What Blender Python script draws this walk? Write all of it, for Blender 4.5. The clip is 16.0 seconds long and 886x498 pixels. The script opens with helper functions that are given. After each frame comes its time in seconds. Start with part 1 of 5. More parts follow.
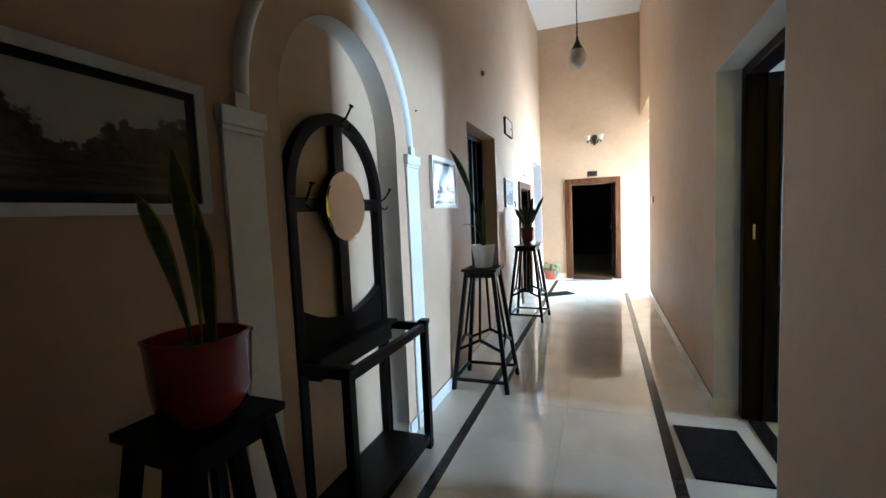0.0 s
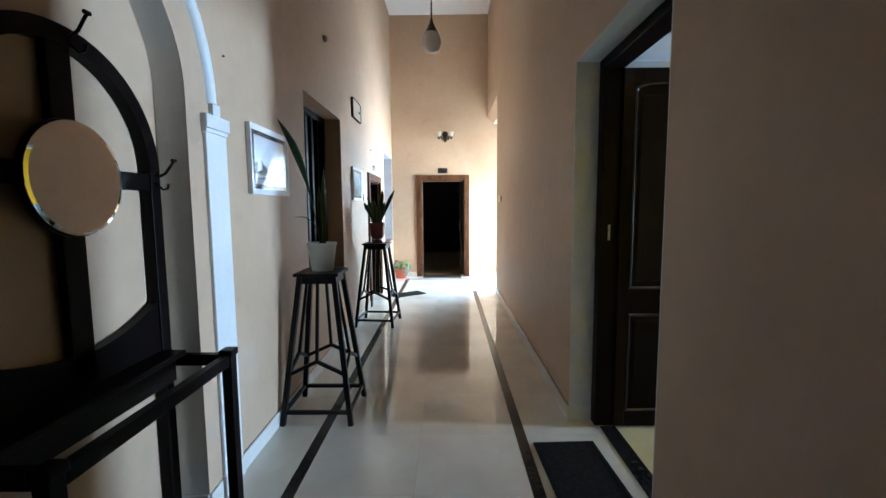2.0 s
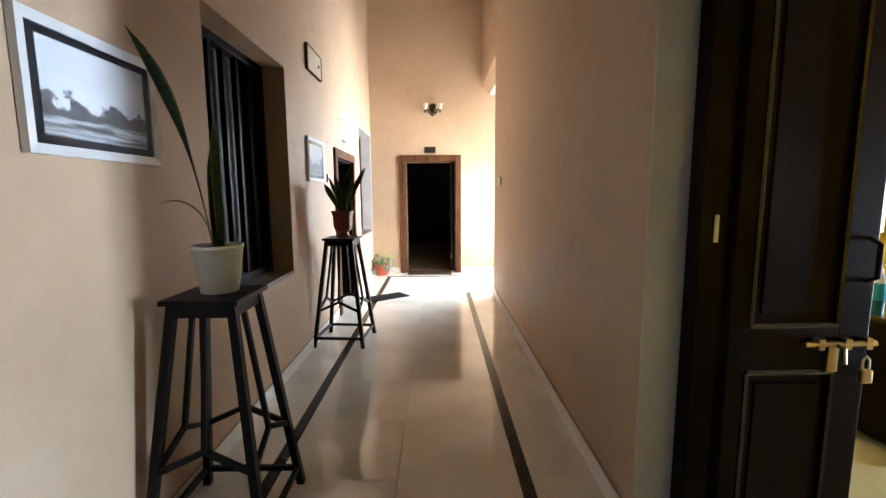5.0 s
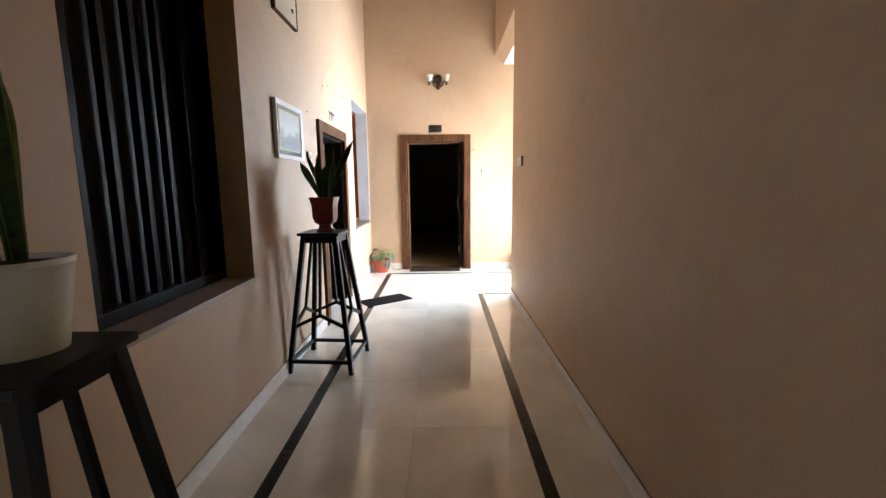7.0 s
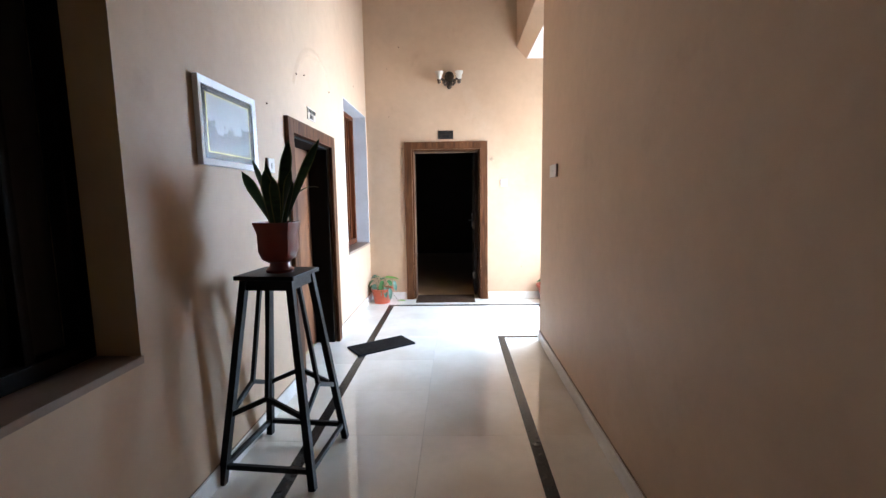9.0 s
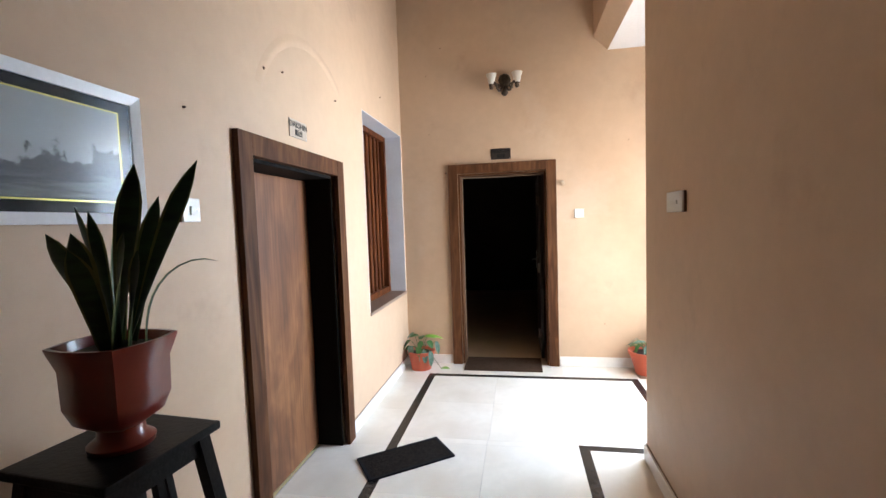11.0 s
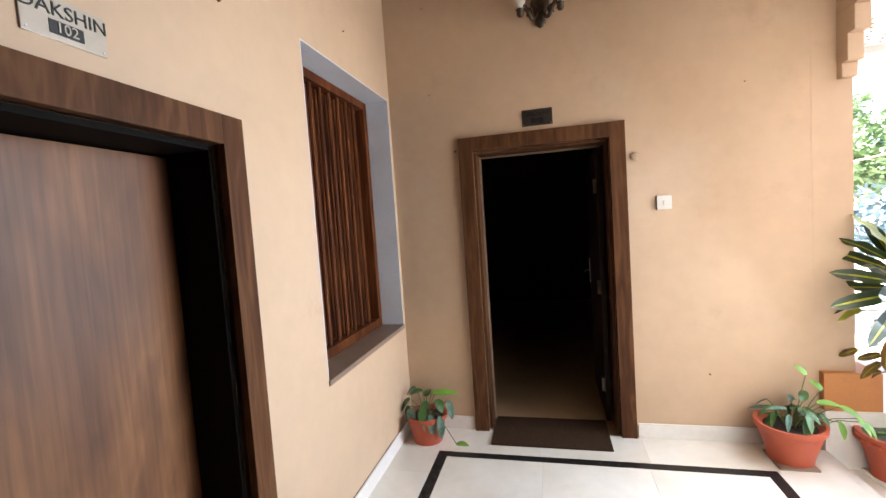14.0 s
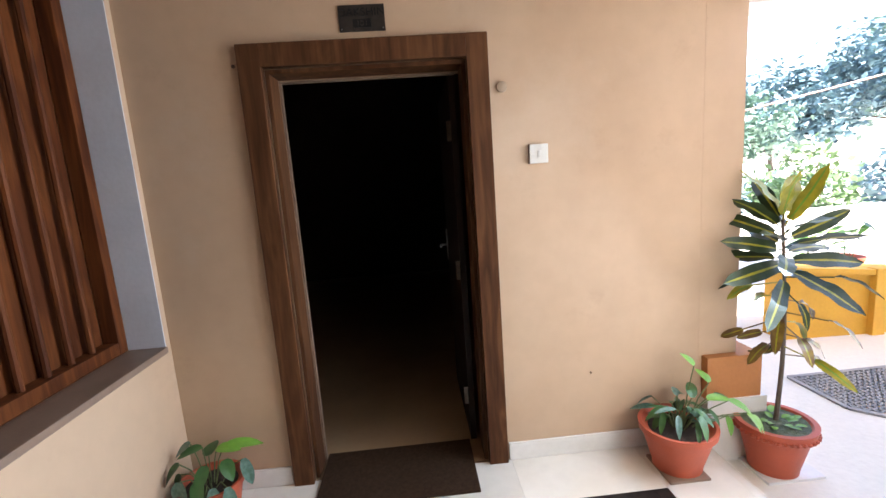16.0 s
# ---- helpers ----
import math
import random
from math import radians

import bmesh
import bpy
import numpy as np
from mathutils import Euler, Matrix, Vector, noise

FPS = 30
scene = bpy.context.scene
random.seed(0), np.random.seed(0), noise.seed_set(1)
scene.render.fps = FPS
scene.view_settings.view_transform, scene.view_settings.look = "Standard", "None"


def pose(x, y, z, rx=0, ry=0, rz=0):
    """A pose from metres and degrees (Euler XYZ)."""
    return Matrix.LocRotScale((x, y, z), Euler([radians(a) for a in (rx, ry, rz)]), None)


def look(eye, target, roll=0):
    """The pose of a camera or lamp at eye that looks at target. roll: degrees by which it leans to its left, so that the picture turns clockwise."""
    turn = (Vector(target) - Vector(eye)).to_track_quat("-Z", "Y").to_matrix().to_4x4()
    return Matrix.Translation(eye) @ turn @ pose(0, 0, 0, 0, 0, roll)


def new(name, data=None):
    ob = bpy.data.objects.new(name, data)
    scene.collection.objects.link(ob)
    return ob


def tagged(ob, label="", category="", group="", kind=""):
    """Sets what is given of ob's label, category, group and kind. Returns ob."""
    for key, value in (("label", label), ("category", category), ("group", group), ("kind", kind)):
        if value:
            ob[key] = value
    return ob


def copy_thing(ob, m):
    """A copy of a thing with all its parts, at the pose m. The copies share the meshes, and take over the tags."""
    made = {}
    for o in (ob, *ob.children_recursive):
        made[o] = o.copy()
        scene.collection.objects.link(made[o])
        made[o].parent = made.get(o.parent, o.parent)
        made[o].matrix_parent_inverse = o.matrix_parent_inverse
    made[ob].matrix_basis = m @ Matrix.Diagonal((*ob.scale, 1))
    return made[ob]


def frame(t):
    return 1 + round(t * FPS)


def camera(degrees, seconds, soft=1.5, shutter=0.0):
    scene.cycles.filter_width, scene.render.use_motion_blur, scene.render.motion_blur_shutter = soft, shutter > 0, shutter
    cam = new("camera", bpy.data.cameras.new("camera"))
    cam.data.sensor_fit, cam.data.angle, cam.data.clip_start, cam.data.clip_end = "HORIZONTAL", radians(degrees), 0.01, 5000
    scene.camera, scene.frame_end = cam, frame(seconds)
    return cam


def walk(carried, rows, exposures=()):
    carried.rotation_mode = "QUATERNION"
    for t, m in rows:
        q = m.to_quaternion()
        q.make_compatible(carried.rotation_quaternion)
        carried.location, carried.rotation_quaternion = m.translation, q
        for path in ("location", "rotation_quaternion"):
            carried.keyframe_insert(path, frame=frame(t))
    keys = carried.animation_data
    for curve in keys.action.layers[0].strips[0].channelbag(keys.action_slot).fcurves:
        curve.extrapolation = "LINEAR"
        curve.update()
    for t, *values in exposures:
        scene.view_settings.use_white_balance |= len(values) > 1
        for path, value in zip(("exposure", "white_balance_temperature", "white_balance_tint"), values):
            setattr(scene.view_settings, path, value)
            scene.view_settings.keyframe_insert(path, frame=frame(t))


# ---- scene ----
cam = camera(91.3, 16.0)
METRES, EYE, TILT, LEAN, TURN = 8.0, 1.5, 0.0, 0.0, 19.7
PATH = [
    (0, (0.224, 0.089, 1.524), (-0.469, 1.958, 1.364), -2.5),
    (0.5, (0.209, 0.241, 1.51), (-0.207, 2.189, 1.329), -2.0),
    (1, (0.073, 0.376, 1.513), (-0.118, 2.359, 1.33), -1.5),
    (1.5, (0.046, 0.478, 1.494), (-0.008, 2.468, 1.299), -0.9),
    (2, (0.131, 0.715, 1.489), (0.108, 2.705, 1.295), -0.4),
    (2.5, (0.182, 0.901, 1.483), (0.158, 2.891, 1.288), 0.3),
    (3, (0.092, 1.135, 1.476), (0.129, 3.125, 1.273), 0.6),
    (3.5, (0.034, 1.321, 1.472), (0.118, 3.309, 1.27), 0.5),
    (4, (0.111, 1.548, 1.472), (0.179, 3.537, 1.278), 0.2),
    (4.5, (0.169, 1.76, 1.46), (0.206, 3.748, 1.241), -0.2),
    (7, (0.119, 2.922, 1.384), (0.123, 4.9, 1.087), -0.6),
    (7.5, (0.129, 3.185, 1.369), (0.119, 5.165, 1.087), -0.7),
    (8, (0.246, 3.464, 1.386), (0.174, 5.444, 1.117), -0.0),
    (8.5, (0.229, 3.716, 1.392), (0.143, 5.697, 1.132), -0.1),
    (9, (0.154, 4.001, 1.407), (0.093, 5.986, 1.172), -0.8),
    (9.5, (0.218, 4.327, 1.433), (0.129, 6.314, 1.226), -0.9),
    (12, (0.123, 5.841, 1.623), (-0.512, 7.737, 1.564), -3.1),
    (12.5, (0.062, 6.037, 1.642), (-0.731, 7.872, 1.609), -3.7),
    (13, (0.133, 6.283, 1.637), (-0.74, 8.082, 1.609), -3.8),
    (13.5, (0.152, 6.517, 1.584), (-0.605, 8.367, 1.514), -3.1),
    (14, (0.067, 6.832, 1.567), (-0.411, 8.77, 1.444), -3.9),
    (14.5, (0.088, 7.077, 1.513), (-0.189, 9.05, 1.332), -4.3),
    (15, (0.199, 7.352, 1.503), (0.011, 9.331, 1.287), -3.6),
    (15.5, (0.233, 7.582, 1.491), (0.158, 9.56, 1.205), -3.6),
    (16, (0.191, 7.852, 1.51), (0.31, 9.823, 1.192), -4.1),
]
walk(cam, [(t, look(eye, target, roll)) for t, eye, target, roll in PATH],
     [(0.0, 4.55, 5450, 3), (0.6, 4.2, 5450, 3), (2.4, 4.2, 5450, 3), (3.2, 4.25, 5850, 7), (4.0, 4.2, 6500, 12), (4.6, 4.3, 6700, 12), (7.2, 4.0, 6400, 14), (8.2, 3.85, 5800, 13), (9.5, 3.75, 5700, 12), (12.0, 3.15, 7000, 18), (13.4, 3.3, 7100, 18), (14.4, 2.5, 6700, 18), (16.0, 2.58, 6500, 18)])

# ---- world, sun and large lights ----
world = bpy.data.worlds.new("world")
scene.world = world
world.use_nodes = True
wn = world.node_tree
sky = wn.nodes.new("ShaderNodeTexSky")
sky.sky_type, sky.sun_disc = "NISHITA", False
sky.sun_elevation, sky.sun_rotation = radians(50), radians(143)
wn.nodes["Background"].inputs["Strength"].default_value = 0.15
wn.links.new(sky.outputs[0], wn.nodes["Background"].inputs["Color"])

sun = new("sun", bpy.data.lights.new("sun", "SUN"))
sun.data.energy, sun.data.angle, sun.data.color = 5.0, radians(0.5), (1.0, 0.95, 0.87)
sun.matrix_world = look((1.6 + 18, 10 - 24, 35.8), (1.6, 10, 0))

room_light = new("daylight_room_opening", bpy.data.lights.new("daylight_room_opening", "AREA"))
room_light.data.shape, room_light.data.size, room_light.data.size_y = "RECTANGLE", 0.6, 1.9
room_light.data.energy, room_light.data.color = 8.2, (0.56, 0.75, 1.0)
room_light.data.spread = radians(78)
room_light.matrix_world = look((7.95, 3.08, 1.02), (0, 2.98, 1.6))

porch_light = new("daylight_porch_opening", bpy.data.lights.new("daylight_porch_opening", "AREA"))
porch_light.data.shape, porch_light.data.size, porch_light.data.size_y = "RECTANGLE", 1.3, 1.8
porch_light.data.energy, porch_light.data.color = 12.5, (0.66, 0.84, 1.0)
porch_light.data.spread = radians(150)
porch_light.matrix_world = look((1.87, 9.25, 1.6), (-0.6, 7.3, 0.75))

yard_light = new("daylight_yard_bounce", bpy.data.lights.new("daylight_yard_bounce", "AREA"))
yard_light.data.shape, yard_light.data.size, yard_light.data.size_y = "RECTANGLE", 0.9, 2.0
yard_light.data.energy, yard_light.data.color = 2.1, (1.0, 0.93, 0.82)
yard_light.matrix_world = look((1.87, 8.75, 1.3), (0.0, 9.7, 1.6))

window_light = new("daylight_office_window", bpy.data.lights.new("daylight_office_window", "AREA"))
window_light.data.shape, window_light.data.size, window_light.data.size_y = "RECTANGLE", 0.7, 1.4
window_light.data.energy, window_light.data.color = 8.0, (1.0, 0.96, 0.88)
window_light.matrix_world = look((5.725, 8.6, 1.8), (4.9, 0.0, 1.0))

# ---- materials ----
def mat(name, base, rough=0.6, other=None, scale=6.0, amount=0.35, fine=60.0, bump=0.05, metal=0.0, coat=0.0, spec=0.5, stretch=None, random_tint=0.0, bump_scale=None):
    """Base colour varied by a coarse and a fine noise, with fine relief."""
    m = bpy.data.materials.new(name)
    m.use_nodes = True
    t = m.node_tree
    b = t.nodes["Principled BSDF"]
    b.inputs["Roughness"].default_value, b.inputs["Metallic"].default_value = rough, metal
    b.inputs["Coat Weight"].default_value, b.inputs["Specular IOR Level"].default_value = coat, spec
    co = t.nodes.new("ShaderNodeTexCoord")
    src = co.outputs["Object"]
    mp = t.nodes.new("ShaderNodeMapping")
    if stretch:
        mp.inputs["Scale"].default_value = stretch
    t.links.new(src, mp.inputs[0])
    n1 = t.nodes.new("ShaderNodeTexNoise")
    n1.inputs["Scale"].default_value, n1.inputs["Detail"].default_value = scale, 5
    n2 = t.nodes.new("ShaderNodeTexNoise")
    n2.inputs["Scale"].default_value, n2.inputs["Detail"].default_value = fine, 3
    for n in (n1, n2):
        t.links.new(mp.outputs[0], n.inputs[0])
    other = other or tuple(c * 0.78 for c in base)
    ramp = t.nodes.new("ShaderNodeMapRange")
    ramp.inputs[1].default_value, ramp.inputs[2].default_value = 0.35, 0.7
    t.links.new(n1.outputs[0], ramp.inputs[0])
    mul = t.nodes.new("ShaderNodeMath")
    mul.operation = "MULTIPLY"
    mul.inputs[1].default_value = amount
    t.links.new(ramp.outputs[0], mul.inputs[0])
    mix = t.nodes.new("ShaderNodeMix")
    mix.data_type = "RGBA"
    mix.inputs[6].default_value, mix.inputs[7].default_value = (*base, 1), (*other, 1)
    t.links.new(mul.outputs[0], mix.inputs[0])
    last = mix.outputs[2]
    hsv = t.nodes.new("ShaderNodeHueSaturation")
    mr = t.nodes.new("ShaderNodeMapRange")
    mr.inputs[3].default_value, mr.inputs[4].default_value = 0.93, 1.07
    t.links.new(n2.outputs[0], mr.inputs[0])
    val = mr.outputs[0]
    if random_tint:
        oi = t.nodes.new("ShaderNodeObjectInfo")
        r2 = t.nodes.new("ShaderNodeMapRange")
        r2.inputs[3].default_value, r2.inputs[4].default_value = 1 - random_tint, 1 + random_tint
        t.links.new(oi.outputs["Random"], r2.inputs[0])
        mm = t.nodes.new("ShaderNodeMath")
        mm.operation = "MULTIPLY"
        t.links.new(val, mm.inputs[0])
        t.links.new(r2.outputs[0], mm.inputs[1])
        val = mm.outputs[0]
    t.links.new(val, hsv.inputs["Value"])
    t.links.new(last, hsv.inputs["Color"])
    t.links.new(hsv.outputs[0], b.inputs["Base Color"])
    if bump:
        bn = t.nodes.new("ShaderNodeBump")
        bn.inputs["Strength"].default_value, bn.inputs["Distance"].default_value = bump, 0.01
        n3 = t.nodes.new("ShaderNodeTexNoise")
        n3.inputs["Scale"].default_value, n3.inputs["Detail"].default_value = bump_scale or fine, 4
        t.links.new(mp.outputs[0], n3.inputs[0])
        t.links.new(n3.outputs[0], bn.inputs["Height"])
        t.links.new(bn.outputs[0], b.inputs["Normal"])
    return m


PAINT = mat("beige_wall_paint", (0.555, 0.392, 0.26), 0.6, (0.48, 0.33, 0.212), 1.6, 0.6, 12, 0.04, bump_scale=4)


def add_smudges(m, colour, low, high, amount, scale):
    """Sparse dirt with ragged edges over the paint."""
    t = m.node_tree
    b = t.nodes["Principled BSDF"]
    src = b.inputs["Base Color"].links[0].from_socket
    co = t.nodes.new("ShaderNodeTexCoord")
    n = t.nodes.new("ShaderNodeTexNoise")
    n.inputs["Scale"].default_value, n.inputs["Detail"].default_value, n.inputs["Roughness"].default_value = scale, 9, 0.65
    r = t.nodes.new("ShaderNodeMapRange")
    r.inputs[1].default_value, r.inputs[2].default_value, r.inputs[4].default_value = low, high, amount
    mix = t.nodes.new("ShaderNodeMix")
    mix.data_type = "RGBA"
    mix.inputs[7].default_value = (*colour, 1)
    t.links.new(co.outputs["Object"], n.inputs["Vector"])
    t.links.new(n.outputs[0], r.inputs[0])
    t.links.new(r.outputs[0], mix.inputs[0])
    t.links.new(src, mix.inputs[6])
    t.links.new(mix.outputs[2], b.inputs["Base Color"])


add_smudges(PAINT, (0.35, 0.235, 0.15), 0.6, 0.78, 0.5, 2.3)
add_smudges(PAINT, (0.62, 0.5, 0.385), 0.58, 0.75, 0.45, 0.9)
WHITE = mat("white_trim_paint", (0.78, 0.78, 0.77), 0.45, (0.6, 0.57, 0.5), 3, 0.35, 50, 0.1, bump_scale=12)
CEIL = mat("white_ceiling_paint", (0.82, 0.82, 0.82), 0.7, (0.74, 0.74, 0.74), 2, 0.4, 40, 0.05)
SKIRT = mat("marble_skirting", (0.78, 0.76, 0.72), 0.2, (0.62, 0.58, 0.5), 3, 0.5, 30, 0.02)
MARBLE = mat("polished_marble", (0.74, 0.69, 0.6), 0.045, (0.6, 0.53, 0.42), 2.2, 0.6, 14, 0.003, spec=0.85, random_tint=0.04, bump_scale=4)
add_smudges(MARBLE, (0.5, 0.43, 0.34), 0.55, 0.75, 0.4, 1.7)
GROUT = mat("grout", (0.5, 0.47, 0.42), 0.8)
BLACKSTONE = mat("black_granite_inlay", (0.014, 0.012, 0.011), 0.25, (0.03, 0.026, 0.023), 30, 0.6, 160, 0.01, spec=0.2)
DARKWOOD = mat("dark_stained_wood", (0.004, 0.0028, 0.0028), 0.35, (0.009, 0.005, 0.004), 4, 0.6, 40, 0.15, spec=0.08, stretch=(8, 8, 1))
DOORWOOD = mat("polished_dark_door", (0.005, 0.0025, 0.002), 0.3, (0.011, 0.005, 0.004), 4, 0.6, 50, 0.1, spec=0.08, stretch=(10, 10, 0.8))
DOORGLOSS = mat("lacquered_dark_moulding", (0.006, 0.003, 0.0025), 0.22, (0.012, 0.006, 0.005), 4, 0.6, 50, 0.05, spec=0.6, stretch=(10, 10, 0.8))
DESKTOP = mat("glossy_dark_desktop", (0.007, 0.004, 0.003), 0.06, (0.014, 0.007, 0.005), 4, 0.6, 50, 0.01, stretch=(2, 10, 2))


def wood(name, light, mid, dark, rough=0.42, scale=2.2, along=0.28, twist=1.6, spec=0.3):
    """Vertical figured grain: broad wavering bands, fine pores and a few darker streaks."""
    m = bpy.data.materials.new(name)
    m.use_nodes = True
    t = m.node_tree
    b = t.nodes["Principled BSDF"]
    b.inputs["Specular IOR Level"].default_value = spec
    co = t.nodes.new("ShaderNodeTexCoord")
    oi = t.nodes.new("ShaderNodeObjectInfo")

    def layer(sc, st, detail, distort):
        mp = t.nodes.new("ShaderNodeMapping")
        mp.inputs["Scale"].default_value = st
        t.links.new(co.outputs["Object"], mp.inputs[0])
        n = t.nodes.new("ShaderNodeTexNoise")
        n.noise_dimensions = "4D"
        t.links.new(oi.outputs["Random"], n.inputs["W"])
        n.inputs["Scale"].default_value, n.inputs["Detail"].default_value, n.inputs["Distortion"].default_value = sc, detail, distort
        t.links.new(mp.outputs[0], n.inputs["Vector"])
        return n.outputs[0]

    bands = t.nodes.new("ShaderNodeValToRGB")
    e = bands.color_ramp.elements
    e[0].position, e[0].color, e[1].position, e[1].color = 0.3, (*dark, 1), 0.72, (*light, 1)
    for p, c in ((0.42, mid), (0.5, light), (0.55, mid), (0.62, tuple(0.5 * (x + y) for x, y in zip(mid, dark)))):
        e.new(p).color = (*c, 1)
    t.links.new(layer(scale, (2.2, 2.2, along * 2.2), 4, twist), bands.inputs[0])
    pores = layer(60, (1, 1, 0.035), 4, 0.4)
    mr = t.nodes.new("ShaderNodeMapRange")
    mr.inputs[1].default_value, mr.inputs[2].default_value, mr.inputs[3].default_value, mr.inputs[4].default_value = 0.3, 0.7, 0.72, 1.18
    t.links.new(pores, mr.inputs[0])
    hsv = t.nodes.new("ShaderNodeHueSaturation")
    t.links.new(mr.outputs[0], hsv.inputs["Value"])
    t.links.new(bands.outputs[0], hsv.inputs["Color"])
    t.links.new(hsv.outputs[0], b.inputs["Base Color"])
    rr = t.nodes.new("ShaderNodeMapRange")
    rr.inputs[3].default_value, rr.inputs[4].default_value = rough - 0.08, rough + 0.12
    t.links.new(layer(3.0, (1, 1, 1), 3, 0), rr.inputs[0])
    t.links.new(rr.outputs[0], b.inputs["Roughness"])
    bn = t.nodes.new("ShaderNodeBump")
    bn.inputs["Strength"].default_value, bn.inputs["Distance"].default_value = 0.1, 0.004
    t.links.new(pores, bn.inputs["Height"])
    t.links.new(bn.outputs[0], b.inputs["Normal"])
    return m


TEAK = wood("brown_laminate", (0.125, 0.054, 0.023), (0.085, 0.034, 0.015), (0.045, 0.017, 0.008), 0.52, 2.6, 0.2, 0.8, 0.1)
LEAFWOOD = wood("figured_wood_veneer", (0.22, 0.095, 0.038), (0.16, 0.064, 0.026), (0.075, 0.03, 0.015), 0.46, 1.3, 0.4, 0.5, 0.35)
SHUTTER = wood("reddish_shutter_wood", (0.15, 0.046, 0.014), (0.1, 0.029, 0.01), (0.045, 0.013, 0.006), 0.52, 2.6, 0.2, 0.9, 0.1)
SILL = mat("brown_sill_stone", (0.25, 0.17, 0.12), 0.4, (0.18, 0.12, 0.085), 8, 0.6, 60, 0.05)
GREYREVEAL = mat("bluish_white_reveal", (0.62, 0.64, 0.68), 0.6, (0.5, 0.5, 0.52), 4, 0.5, 50, 0.1)
BROWNTILE = mat("brown_floor_tile", (0.36, 0.24, 0.14), 0.3, (0.26, 0.17, 0.1), 3, 0.6, 30, 0.02)
# indoor shade put into the colour of the rooms behind the doors
SHADED_ROOM = mat("shade_darkened_room_paint", (0.07, 0.052, 0.04), 0.8)
YELLOW = mat("yellow_wall_paint", (0.82, 0.6, 0.03), 0.6, (0.72, 0.5, 0.025), 2, 0.5, 40, 0.06)
CREAMTILE = mat("cream_tile", (0.62, 0.52, 0.3), 0.12, (0.52, 0.42, 0.22), 3, 0.5, 20, 0.01)
BLACKIRON = mat("black_painted_wood", (0.004, 0.0033, 0.0033), 0.38, (0.01, 0.008, 0.007), 20, 0.5, 90, 0.12, spec=0.14)
FRAMEWHITE = mat("white_picture_frame", (0.72, 0.72, 0.72), 0.35, (0.6, 0.6, 0.58), 12, 0.4, 80, 0.05)
MATBLACK = mat("black_mount_card", (0.01, 0.01, 0.012), 0.8, spec=0.1)
COIR = mat("dark_coir_mat", (0.012, 0.010, 0.009), 0.95, (0.028, 0.022, 0.018), 60, 0.8, 300, 0.8, spec=0.05)
BROWNMAT = mat("brown_coir_mat", (0.055, 0.03, 0.017), 0.95, (0.03, 0.016, 0.01), 60, 0.8, 300, 0.8, spec=0.1)
PLASTICW = mat("white_plastic", (0.68, 0.66, 0.6), 0.3, bump=0.0, amount=0.15)
BRASS = mat("aged_brass", (0.4, 0.3, 0.14), 0.35, (0.3, 0.2, 0.09), 30, 0.6, 120, 0.05, metal=1.0)
STEEL = mat("brushed_steel", (0.6, 0.6, 0.6), 0.3, metal=1.0, bump=0.02)
BRONZE = mat("dark_bronze", (0.06, 0.045, 0.035), 0.35, (0.15, 0.11, 0.07), 40, 0.6, 120, 0.1, metal=0.8)
GROUND = mat("pale_yard_paving", (0.74, 0.69, 0.6), 0.85, (0.62, 0.57, 0.49), 0.8, 0.7, 30, 0.3)


def glass_mat(name, colour=(1, 1, 1), rough=0.0):
    m = bpy.data.materials.new(name)
    m.use_nodes = True
    b = m.node_tree.nodes["Principled BSDF"]
    b.inputs["Base Color"].default_value = (*colour, 1)
    b.inputs["Roughness"].default_value = rough
    b.inputs["Transmission Weight"].default_value = 1.0
    b.inputs["IOR"].default_value = 1.45
    return m


def mirror_mat():
    m = bpy.data.materials.new("mirror")
    m.use_nodes = True
    b = m.node_tree.nodes["Principled BSDF"]
    b.inputs["Base Color"].default_value = (0.88, 0.88, 0.86, 1)
    b.inputs["Metallic"].default_value, b.inputs["Roughness"].default_value = 1.0, 0.02
    return m


MIRROR = mirror_mat()


# ---- mesh helpers ----
def box(bm, x0, x1, y0, y1, z0, z1, bevel=0.0):
    vs = [bm.verts.new((x, y, z)) for x in (x0, x1) for y in (y0, y1) for z in (z0, z1)]
    fs = [bm.faces.new([vs[i] for i in f]) for f in ((0, 1, 3, 2), (4, 6, 7, 5), (0, 4, 5, 1), (2, 3, 7, 6), (0, 2, 6, 4), (1, 5, 7, 3))]
    if bevel:
        es = list({e for f in fs for e in f.edges})
        bmesh.ops.bevel(bm, geom=es, offset=bevel, segments=2, affect="EDGES", profile=0.6)


def bar(bm, p, q, w, d=None, hint=(0, 0, 1)):
    """A beam of rectangular section from p to q."""
    p, q = Vector(p), Vector(q)
    d = d or w
    a = (q - p).normalized()
    h = Vector(hint)
    if abs(a.dot(h)) > 0.95:
        h = Vector((0, 1, 0))
    s = a.cross(h).normalized()
    u = s.cross(a)
    vs = [bm.verts.new(c + s * (i * w / 2) + u * (j * d / 2)) for c in (p, q) for i, j in ((-1, -1), (1, -1), (1, 1), (-1, 1))]
    for f in ((3, 2, 1, 0), (4, 5, 6, 7), (0, 1, 5, 4), (1, 2, 6, 5), (2, 3, 7, 6), (3, 0, 4, 7)):
        bm.faces.new([vs[i] for i in f])


